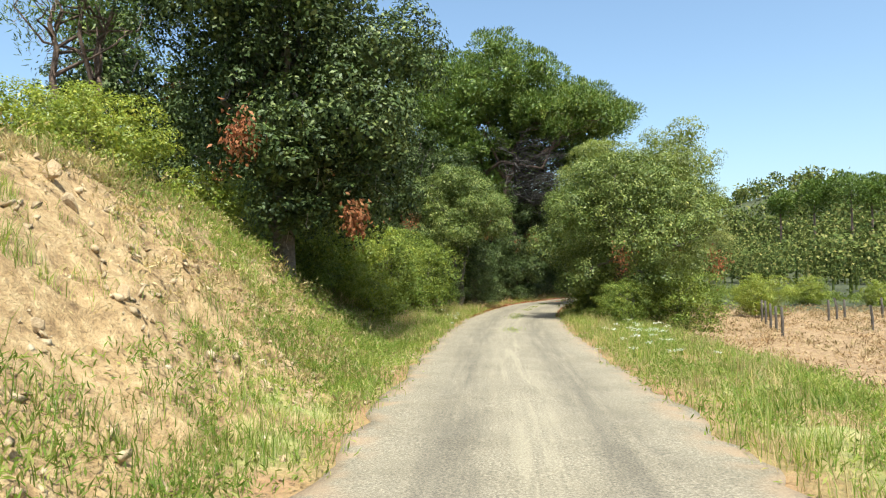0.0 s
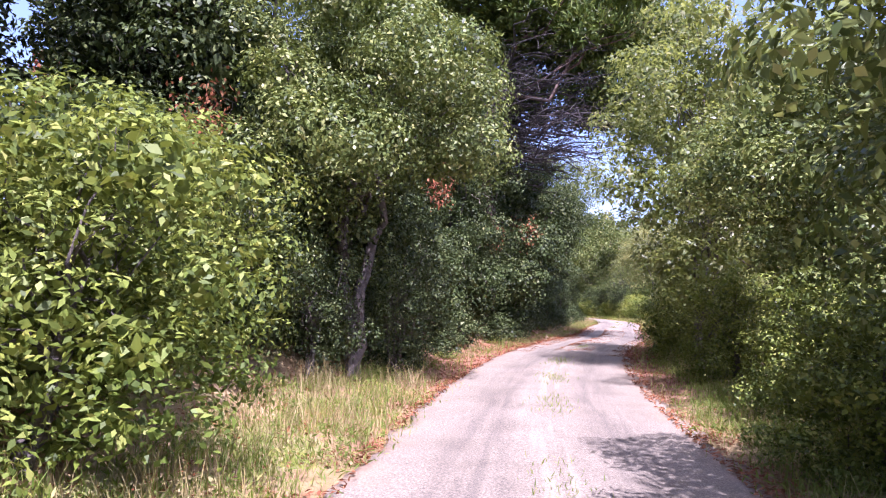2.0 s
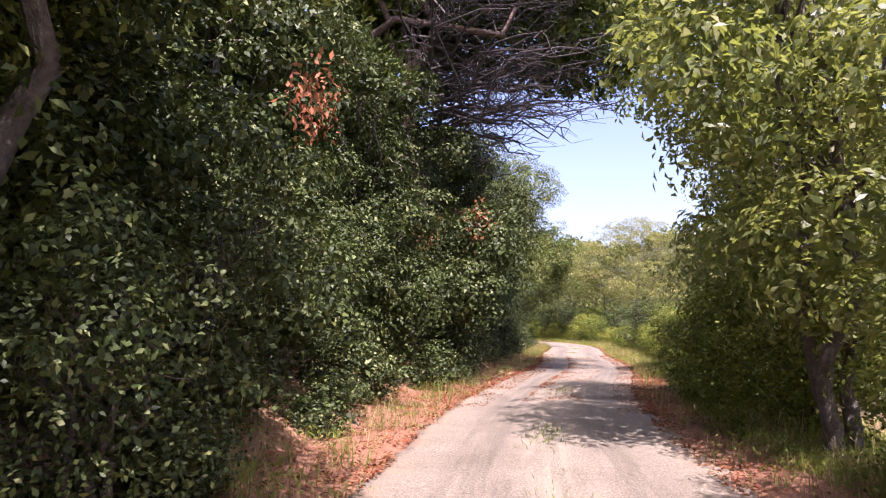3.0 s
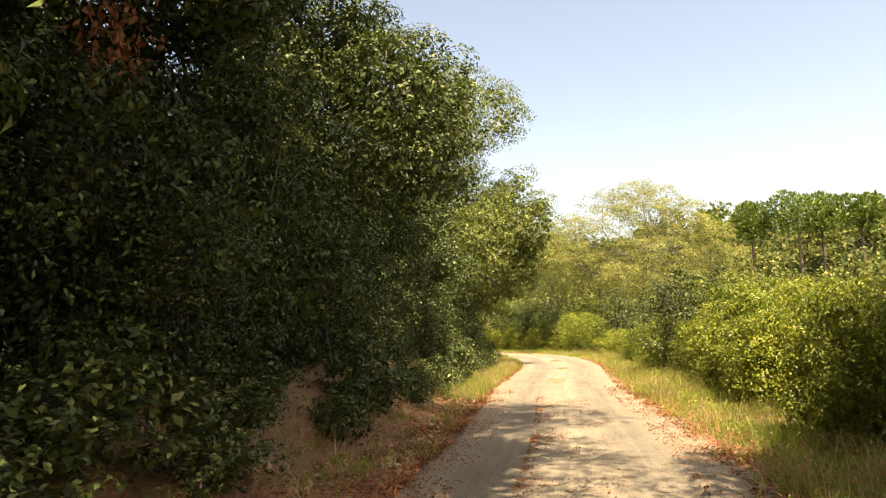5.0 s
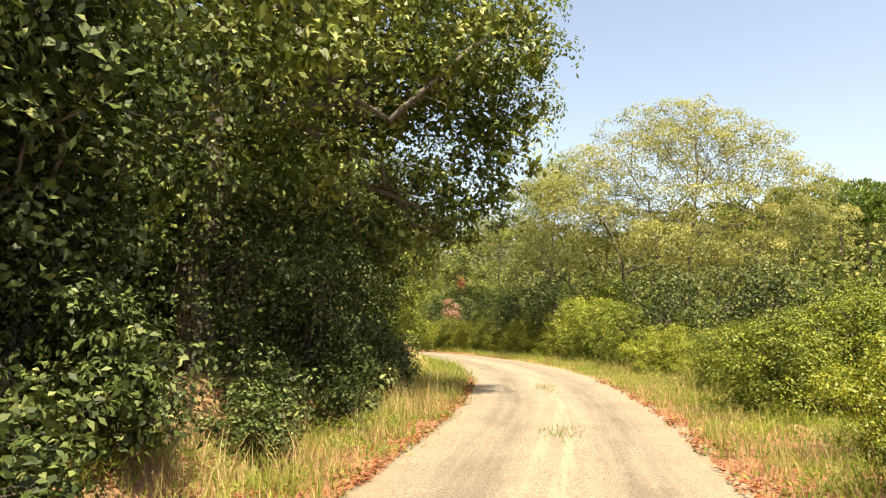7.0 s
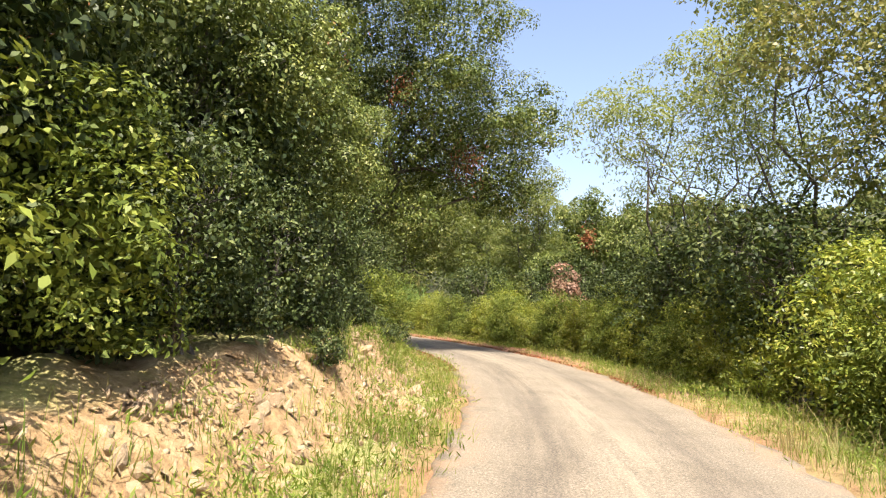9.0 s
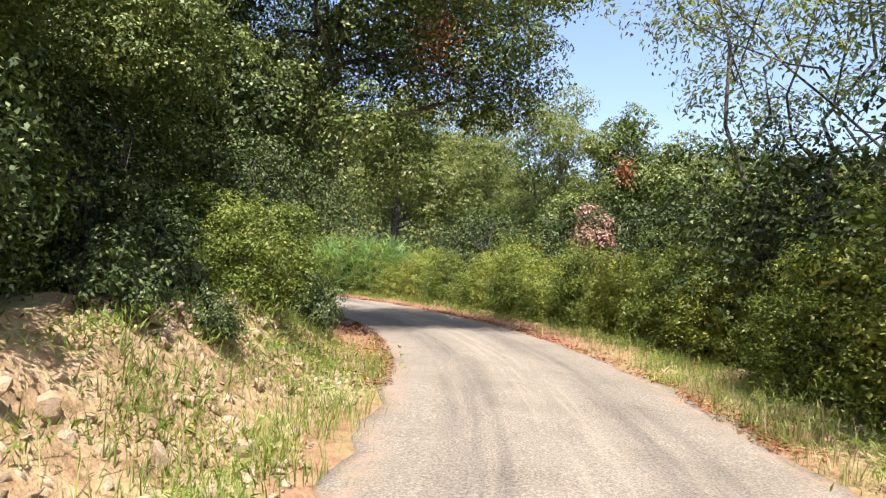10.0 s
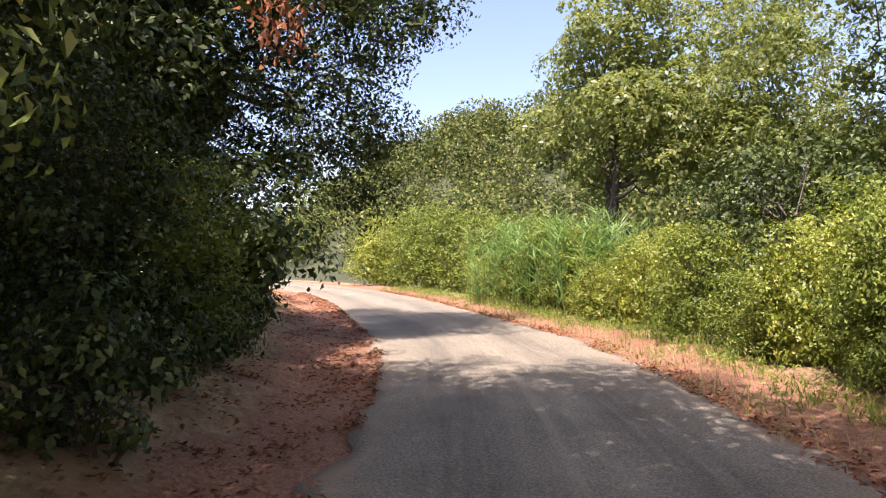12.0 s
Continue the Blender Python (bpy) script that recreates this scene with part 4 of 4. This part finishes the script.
# ---- cane, grass, flowers ----
def cane_bed(x0, y0, x1, y1, width, n, seed):
    rng = np.random.RandomState(seed)
    pieces = []
    for k in range(n):
        t, w = rng.uniform(), rng.normal(0, width)
        dx, dy = x1 - x0, y1 - y0
        d = math.hypot(dx, dy)
        x, y = x0 + dx * t - dy / d * w, y0 + dy * t + dx / d * w
        z, h = ground_z(x, y), rng.uniform(1.4, 2.4)
        tip = np.array([x + rng.normal(0, 0.18), y + rng.normal(0, 0.18), z + h])
        foot = np.array([x, y, z - 0.05])
        pieces.append(tube(np.stack([foot, (foot + tip) / 2, tip]), (0.011, 0.009, 0.003), 4))
        m = 16
        s = rng.uniform(0.15, 1.0, m)[:, None]
        a = rng.uniform(0, 6.28, m)
        axis = np.stack([np.cos(a), np.sin(a), rng.uniform(0.3, 1.3, m)], 1)
        pieces.append(leaves(rng, foot + (tip - foot) * s, axis, rng.normal(0, 0.3, (m, 3)) + np.array([0, 0, 1.0]), 0.46, 0.036))
    v, f = joined(pieces)
    tagged(np_part("cane_bed", v, f, REED), "dense bright green giant cane along the verge", "cane", kind="stuff")


cane_bed(13.0, 101.2, 8.2, 105.2, 0.6, 420, 301)


def blades(name, seed, n, lats, alongs, tall, wide, material, label, bunch=5, bend=0.7):
    """Grass in tufts beside the road: ranges of distance from its middle and along it."""
    rng = np.random.RandomState(seed)
    k = n // bunch
    lat = rng.uniform(*lats, k)
    s = rng.uniform(*alongs, k)
    x = np.interp(s, LINE_S, LINE[:, 0]) + np.interp(s, LINE_S, RIGHT[:, 0]) * lat
    y = np.interp(s, LINE_S, LINE[:, 1]) + np.interp(s, LINE_S, RIGHT[:, 1]) * lat
    thin = (wavy(x, y, 1.6, seed + 7) + rng.uniform(-0.7, 0.7, k)) > -0.35
    true_lat, _ = lay(x, y)
    thin &= np.abs(true_lat) > HALF - 0.06
    litter = (((s > 88) & (s < 104)) | (s > 148)) & (np.abs(true_lat) < 2.35) | (s > 91) & (s < 115) & (true_lat < 0)
    thin &= ~litter | (rng.uniform(0, 1, k) > 0.82)
    x, y = x[thin], y[thin]
    size = np.clip(0.65 + 0.5 * wavy(x, y, 2.2, seed + 3), 0.3, 1.4) * rng.uniform(0.7, 1.25, len(x))
    x, y, size = (np.repeat(v, bunch) for v in (x, y, size))
    x, y = x + rng.normal(0, 0.11, len(x)), y + rng.normal(0, 0.11, len(x))
    z = height(x, y) - 0.02
    h = tall * size * rng.uniform(0.6, 1.15, len(x))
    a = rng.uniform(0, 6.28, len(x))
    out = np.stack([np.cos(a), np.sin(a), 0 * a], 1)
    acr = np.stack([-np.sin(a), np.cos(a), 0 * a], 1) * (wide * rng.uniform(0.6, 1.3, len(x)))[:, None]
    foot = np.stack([x, y, z], 1)
    lean = (rng.uniform(0.1, 1.0, len(x)) * bend * h)[:, None]
    mid = foot + out * lean * 0.35 + np.array([0, 0, 1.0]) * (h * 0.58)[:, None]
    tip = foot + out * lean + np.array([0, 0, 1.0]) * h[:, None]
    v = np.stack([foot - acr, foot + acr, mid + acr * 0.8, mid - acr * 0.8, tip + acr * 0.1, tip - acr * 0.1], 1).reshape(-1, 3)
    k = np.arange(len(x))[:, None] * 6
    f = np.concatenate([k + np.array([0, 1, 2, 3]), k + np.array([3, 2, 4, 5])])
    return tagged(np_part(name, v, f, material), label, "grass", kind="stuff")


def herbs(name, seed, n, lats, alongs, tall, size, material, label, bare=-0.3, per=14, up=0.9):
    """Low leafy growth beside the road, in soft patches."""
    rng = np.random.RandomState(seed)
    k = n // per
    lat, s = rng.uniform(*lats, k), rng.uniform(*alongs, k)
    x = np.interp(s, LINE_S, LINE[:, 0]) + np.interp(s, LINE_S, RIGHT[:, 0]) * lat
    y = np.interp(s, LINE_S, LINE[:, 1]) + np.interp(s, LINE_S, RIGHT[:, 1]) * lat
    true_lat, _ = lay(x, y)
    ok = (np.abs(true_lat) > HALF + 0.02) & ((wavy(x, y, 1.9, seed + 5) + rng.uniform(-0.6, 0.6, k)) > bare)
    litter = (((s > 88) & (s < 104)) | (s > 148)) & (np.abs(true_lat) < 2.3) | (s > 91) & (s < 115) & (true_lat < 0)
    ok &= ~litter | (rng.uniform(0, 1, k) > 0.8)
    ok &= (np.abs(true_lat) > HALF + 0.45) | (rng.uniform(0, 1, k) > 0.6)
    x, y = x[ok], y[ok]
    high = tall * np.clip(0.7 + 0.55 * wavy(x, y, 2.6, seed + 9), 0.25, 1.5) * rng.uniform(0.6, 1.2, len(x))
    z = height(x, y)
    x, y, z, high = (np.repeat(v, per) for v in (x, y, z, high))
    m = len(x)
    b = np.stack([x + rng.normal(0, 0.12, m), y + rng.normal(0, 0.12, m), z + high * rng.uniform(0.0, 1.0, m) ** 0.7], 1)
    axis = rng.normal(0, 0.8, (m, 3)) + np.array([0, 0, up])
    v, f = leaves(rng, b, axis, rng.normal(0, 0.55, (m, 3)) + np.array([0, 0, 1.0]), size, size * 0.2)
    return tagged(np_part(name, v, f, material), label, "grass", kind="stuff")


herbs("verge_herbs", 401, 80000, (-3.2, -1.5), (60, 112), 0.2, 0.075, GRASS, "green and yellowing weeds along the verge", per=22)
herbs("verge_herbs", 402, 120000, (1.55, 4.6), (60, 108), 0.22, 0.08, GRASS, "green and yellowing weeds along the verge", -0.5, per=22)
herbs("verge_herbs", 403, 46000, (-3.2, -1.5), (112, 150), 0.22, 0.08, GRASS, "green and yellowing weeds along the verge", per=22)
herbs("verge_herbs", 404, 60000, (1.55, 4.4), (108, 138), 0.24, 0.08, GRASS, "green and yellowing weeds along the verge", -0.4, per=22)
herbs("verge_herbs", 408, 30000, (1.55, 2.8), (138, 178), 0.22, 0.08, GRASS, "green and yellowing weeds along the verge", -0.3, per=22)
herbs("undergrowth", 431, 42000, (-20.0, -5.6), (86, 182), 0.9, 0.22, FAR, "dull green undergrowth on the wood floor", -0.6, per=50)
herbs("undergrowth", 432, 42000, (5.0, 17.0), (104, 182), 0.9, 0.2, SHRUB, "low green undergrowth behind the hedge", -0.8, per=50)
herbs("bank_herbs", 405, 60000, (-9.0, -4.9), (54, 74), 0.28, 0.1, STRAW, "soft pale grass along the crest of the bank", -0.4, per=22)
herbs("dry_herbs", 406, 16000, (-5.5, -1.7), (58, 76), 0.09, 0.06, STRAW, "thin dry weeds scattered over the bank", 0.3)
herbs("bank_herbs", 409, 52000, (-6.5, -1.7), (66.5, 80), 0.22, 0.085, GRASS, "green weeds and dry grass over the low bank", -0.5, per=24)
herbs("bank_herbs", 433, 30000, (-7.5, -1.8), (65, 80), 0.26, 0.1, STRAW, "pale dry weeds over the low bank", -0.2, per=24)
herbs("field_herbs", 407, 60000, (4.4, 30.0), (60, 104), 0.16, 0.15, FIELD, "reddish dry grass in the field", -0.9, up=0.5)
blades("verge_grass", 411, 50000, (-3.2, -1.55), (60, 150), 0.32, 0.0035, GRASS, "tall seeding grass on the verge", 9, 1.0)
blades("verge_grass", 412, 60000, (1.6, 4.6), (60, 138), 0.34, 0.0035, GRASS, "tall seeding grass on the verge", 9, 1.0)
blades("verge_grass", 415, 16000, (1.6, 2.8), (138, 178), 0.3, 0.0035, GRASS, "tall seeding grass on the verge", 9, 1.0)
blades("dry_grass", 413, 44000, (1.6, 4.2), (60, 140), 0.42, 0.003, STRAW, "tall dry straw-coloured grass on the verge", 9, 0.9)
blades("dry_grass", 418, 9000, (1.6, 2.1), (140, 178), 0.34, 0.003, STRAW, "dry straw-coloured grass on the verge", 9, 0.9)
blades("dry_grass", 414, 30000, (-3.2, -1.7), (72, 134), 0.42, 0.003, STRAW, "tall dry straw-coloured grass on the verge", 9, 0.9)
blades("bank_grass", 416, 36000, (-9.5, -5.0), (52, 76), 0.4, 0.003, STRAW, "soft dry grass along the crest of the bank", 9, 1.2)
blades("bank_grass", 417, 22000, (-5.2, -2.0), (58, 78), 0.26, 0.003, GRASS, "thin green grass on the bank", 60, 1.2)


def fallen_leaves(seed, n, lats, alongs, size=0.06):
    """Rust-coloured leaf litter lying along the road's edge."""
    rng = np.random.RandomState(seed)
    s, lat = rng.uniform(*alongs, n), lats[0] + (lats[1] - lats[0]) * rng.uniform(0, 1, n) ** 1.6
    x = np.interp(s, LINE_S, LINE[:, 0]) + np.interp(s, LINE_S, RIGHT[:, 0]) * lat
    y = np.interp(s, LINE_S, LINE[:, 1]) + np.interp(s, LINE_S, RIGHT[:, 1]) * lat
    ok = wavy(x, y, 1.3, seed) + rng.uniform(-0.7, 0.7, n) > -0.2
    x, y = x[ok], y[ok]
    m = len(x)
    true_lat, _ = lay(x, y)
    z = np.where(np.abs(true_lat) < HALF + 0.1, np.maximum(height(x, y), 0.022), height(x, y)) + rng.uniform(0.004, 0.03, m)
    axis = rng.normal(0, 1, (m, 3)) * np.array([1, 1, 0.25])
    v, f = leaves(rng, np.stack([x, y, z], 1), axis, rng.normal(0, 0.3, (m, 3)) + np.array([0, 0, 1.0]), size, size * 0.5)
    tagged(np_part("leaf_litter", v, f, DEAD), "rusty fallen leaves along the road edge", "leaf litter", kind="stuff")


fallen_leaves(421, 30000, (-1.5, -3.8), (82, 134))
fallen_leaves(422, 12000, (1.4, 2.2), (82, 134))
fallen_leaves(423, 16000, (-1.5, -3.2), (146, 178))
fallen_leaves(424, 6000, (1.45, 1.9), (144, 178))
fallen_leaves(425, 16000, (-0.5, 0.45), (97, 115), 0.036)
fallen_leaves(426, 22000, (2.7, 1.0), (96, 117), 0.042)
fallen_leaves(427, 22000, (-2.8, -1.0), (96, 117), 0.042)


def lane_tufts():
    rng = np.random.RandomState(410)
    spots = np.array([(0.02, 81.5), (0.0, 83.0), (0.05, 76.0), (0.03, 90.0), (0.0, 93.5), (0.0, 99.0), (-0.05, 119.0), (0.02, 125.0), (0.0, 131.0), (0.05, 87.0)])
    pieces = []
    for l0, s0 in spots:
        m = 220
        s, lat = s0 + rng.normal(0, 0.5, m), l0 + rng.normal(0, 0.14, m)
        b = np.stack([np.interp(s, LINE_S, LINE[:, 0]) + np.interp(s, LINE_S, RIGHT[:, 0]) * lat, np.interp(s, LINE_S, LINE[:, 1]) + np.interp(s, LINE_S, RIGHT[:, 1]) * lat, 0 * s + 0.03], 1)
        pieces.append(leaves(rng, b, rng.normal(0, 0.5, (m, 3)) + np.array([0, 0, 0.9]), rng.normal(0, 1, (m, 3)), 0.08, 0.008))
    v, f = joined(pieces)
    tagged(np_part("lane_grass", v, f, GRASS), "sparse low tufts in the middle of the lane", "grass", kind="stuff")


lane_tufts()


def far_wood(seed, n, spread, label, box=(-140, 240, -40, 330)):
    """Woods on the slopes round the valley."""
    rng = np.random.RandomState(seed)
    pieces, made = [], 0
    while made < n:
        x, y = rng.uniform(box[0], box[1]), rng.uniform(box[2], box[3])
        lat, along = lay([x], [y])
        d = abs(lat[0])
        if d < spread[0] or d > spread[1] or (lat[0] > 0 and y < 48 and d < 46) or (lat[0] < 0 and y < 105 and rng.uniform() > 0.35) or (y < 20 and lat[0] < 0):
            continue
        made += 1
        r, h = rng.uniform(1.8, 3.4), rng.uniform(4.5, 8.5)
        z = ground_z(x, y)
        m = int(np.interp(d, [20, 60, 150], [520, 220, 72]))
        size = np.interp(d, [20, 60, 150], [0.36, 0.6, 1.25])
        lob = np.array([(x + rng.normal(0, r * 0.4), y + rng.normal(0, r * 0.4), z + h * rng.uniform(0.3, 0.8), r * k, r * k, h * 0.26 * k) for k in rng.uniform(0.5, 0.85, 6)])
        pick = rng.randint(0, 6, m)
        dd = unit(rng.normal(0, 1, (m, 3)))
        b = lob[pick, :3] + dd * lob[pick, 3:]
        pieces.append(leaves(rng, b, rng.normal(0, 1, (m, 3)) + dd * 0.5, rng.normal(0, 0.6, (m, 3)) + dd + np.array([0, 0, 0.5]), size, size * 0.7))
        pieces.append(tube(np.array([(x, y, z - 0.2), (x, y, z + h * 0.6)]), (0.16, 0.08), 4))
    v, f = joined(pieces)
    tagged(np_part("far_wood", v, f, FAR), label, "woods", kind="stuff")


far_wood(501, 300, (16, 60), "mixed green scrub and woods behind the roadside")
far_wood(502, 520, (46, 210), "wooded hills round the valley")
far_wood(505, 380, (60, 220), "wooded hill beyond the field", (30, 210, 60, 320))
far_wood(503, 480, (46, 140), "wood along the far side of the field", (40, 130, 30, 190))
far_wood(504, 460, (16, 130), "woods closing the valley beyond the bend", (-60, 30, 118, 240))


def ridge_pine(seed, x, y, top, r):
    """An umbrella pine on the skyline: bare trunk, flat dark crown."""
    rng = np.random.RandomState(seed)
    z = ground_z(x, y)
    h = max(top - z, 5.0)
    root = new("ridge_pine")
    root.location = (x, y, z)
    v, f = tube([(0, 0, -0.3), (0.2, 0.1, h * 0.5), (0.1, -0.1, h * 0.86)], (0.3, 0.24, 0.12), 7)
    np_part("trunk", v, f, BARK_PINE, root)
    lobes = np.array([(rng.normal(0, r * 0.45), rng.normal(0, r * 0.45), h - r * rng.uniform(0.5, 2.0), r * k, r * k, r * 0.5) for k in rng.uniform(0.4, 0.62, 8)])
    v, f = crown(rng, lobes, 2600, 0.7, 0.26, 0.9, needle=True, fill=0.1)
    np_part("crown", v, f, PINE, root)
    tagged(root, "dark umbrella pine standing above the wooded ridge", "tree", "pines on the ridge")


for k, (bearing, far, up, r) in enumerate(((31.5, 128, 8.9, 2.2), (34.8, 124, 9.6, 2.8), (38.2, 122, 10.3, 3.2), (39.8, 124, 10.0, 2.9), (42.4, 127, 9.3, 2.4))):
    ridge_pine(801 + k, 9.0 + far * math.sin(radians(bearing)), 45.0 + far * math.cos(radians(bearing)), 1.3 + far * math.tan(radians(up)), r)


# ---- stones, posts ----
def stone_mesh(seed):
    rng = np.random.RandomState(seed)
    bm = bmesh.new()
    bmesh.ops.create_icosphere(bm, subdivisions=2, radius=0.5)
    cuts = unit(rng.normal(0, 1, (11, 3)))
    for v in bm.verts:
        p = np.array(v.co)
        for c in cuts:
            over = p @ c - 0.25
            if over > 0:
                p = p - c * over
        v.co = p * (1.3 + rng.normal(0, 0.03))
    me = bpy.data.meshes.new("stone")
    bm.to_mesh(me)
    bm.free()
    me.materials.append(STONE)
    return me


STONES = [stone_mesh(k) for k in range(601, 606)]


def stones():
    rng = np.random.RandomState(610)
    spots = []
    for _ in range(105):
        spots.append((rng.uniform(-4.6, -0.8), rng.uniform(2.0, 12.5), 0.045 + 0.16 * rng.uniform() ** 2.2))
    for _ in range(18):
        spots.append((rng.uniform(-2.6, -0.6), rng.uniform(15, 21), rng.uniform(0.06, 0.2)))
    for a, b, m in ((58, 62, 8), (104, 118, 26), (135.5, 147, 130)):
        for _ in range(m):
            s, lat = rng.uniform(a, b), -HALF - rng.uniform(0.45, 1.7)
            spots.append((np.interp(s, LINE_S, LINE[:, 0]) + np.interp(s, LINE_S, RIGHT[:, 0]) * lat, np.interp(s, LINE_S, LINE[:, 1]) + np.interp(s, LINE_S, RIGHT[:, 1]) * lat, 0.06 + 0.15 * rng.uniform() ** 1.5))
    for x, y, r in spots:
        ob = new("stone", STONES[rng.randint(5)])
        ob.matrix_world = pose(x, y, ground_z(x, y) + r * 0.1, *rng.uniform(0, 360, 3))
        ob.scale = (r * rng.uniform(0.8, 1.4), r, r * rng.uniform(0.6, 0.9))
        tagged(ob, "pale ochre limestone lump set in the bank", "stone", "stones on the bank")


def rubble(seed, n, lats, alongs):
    """Small angular chips and clods lying loose on the bank."""
    rng = np.random.RandomState(seed)
    s, lat = rng.uniform(*alongs, n), rng.uniform(*lats, n)
    x = np.interp(s, LINE_S, LINE[:, 0]) + np.interp(s, LINE_S, RIGHT[:, 0]) * lat
    y = np.interp(s, LINE_S, LINE[:, 1]) + np.interp(s, LINE_S, RIGHT[:, 1]) * lat
    ok = wavy(x, y, 1.7, seed) + rng.uniform(-0.8, 0.8, n) > -0.1
    x, y = x[ok], y[ok]
    m = len(x)
    r = (0.01 + 0.036 * rng.uniform(0, 1, m) ** 3)[:, None, None]
    box = np.array([(-1, -1, -1), (1, -1, -1), (1, 1, -1), (-1, 1, -1), (-1, -1, 1), (1, -1, 1), (1, 1, 1), (-1, 1, 1)], float)
    turn = rng.normal(0, 1, (m, 3, 3))
    turn /= np.linalg.norm(turn, axis=2, keepdims=True)
    v = (box[None] + rng.normal(0, 0.35, (m, 8, 3))) @ turn * r * 0.7
    v += np.stack([x, y, height(x, y) + r[:, 0, 0] * 0.3], 1)[:, None]
    quad = np.array([(0, 3, 2, 1), (4, 5, 6, 7), (0, 1, 5, 4), (1, 2, 6, 5), (2, 3, 7, 6), (3, 0, 4, 7)])
    f = (np.arange(m)[:, None, None] * 8 + quad[None]).reshape(-1, 4)
    tagged(np_part("rubble", v.reshape(-1, 3), f, STONE), "loose ochre rubble and clods on the bank", "rubble", kind="stuff")


stones()
rubble(621, 4200, (-5.6, -1.7), (56, 75))
rubble(622, 4000, (-3.4, -1.75), (135, 148))
rubble(623, 2500, (-3.0, -1.75), (100, 120))


def post(x, y, h):
    rng = np.random.RandomState(int(x * 100) % 1000)
    z = ground_z(x, y)
    v, f = tube([(x, y, z - 0.15), (x + 0.01, y, z + h * 0.5), (x + rng.normal(0, 0.04), y + rng.normal(0, 0.04), z + h), (x, y, z + h + 0.004)], (0.05, 0.048, 0.044, 0.002), 8)
    ob = np_part("vine_post", v, f, POSTWOOD)
    tagged(ob, "grey weathered wooden vineyard post in dry grass", "post", "posts of the vineyard")


for k in range(5):
    post(10.9 + 0.62 * k, 20.6 + 1.72 * k, 0.95)
for x, y in ((16.2, 27.5), (16.6, 27.6), (17.1, 27.9), (15.3, 23.1), (19.4, 29.0)):
    post(x, y, 0.9)


def flowers(x, y, n, seed):
    """White umbels on thin green stalks."""
    rng = np.random.RandomState(seed)
    stalks, heads = [], []
    for _ in range(n):
        a = np.array([x + rng.normal(0, 0.3), y + rng.normal(0, 0.8), 0])
        a[2] = ground_z(a[0], a[1]) - 0.02
        b = a + np.array([rng.normal(0, 0.06), rng.normal(0, 0.06), rng.uniform(0.25, 0.55)])
        stalks.append(tube(np.stack([a, b]), (0.004, 0.003), 4))
        m = 16
        c = b + rng.normal(0, 0.035, (m, 3)) * np.array([1, 1, 0.3])
        heads.append(leaves(rng, c, rng.normal(0, 1, (m, 3)) * np.array([1, 1, 0.2]), np.tile([0, 0, 1.0], (m, 1)), 0.03, 0.02))
    v, f = joined(stalks)
    root = np_part("wild_flower", v, f, GRASS)
    v, f = joined(heads)
    np_part("blossom", v, f, PETAL, root, "small white blossom heads")
    tagged(root, "white umbel flowers in the green verge", "flowers", kind="stuff")


flowers(3.6, 10.2, 22, 701)
flowers(4.1, 12.6, 10, 702)
flowers(0.2, 17.4, 7, 703)
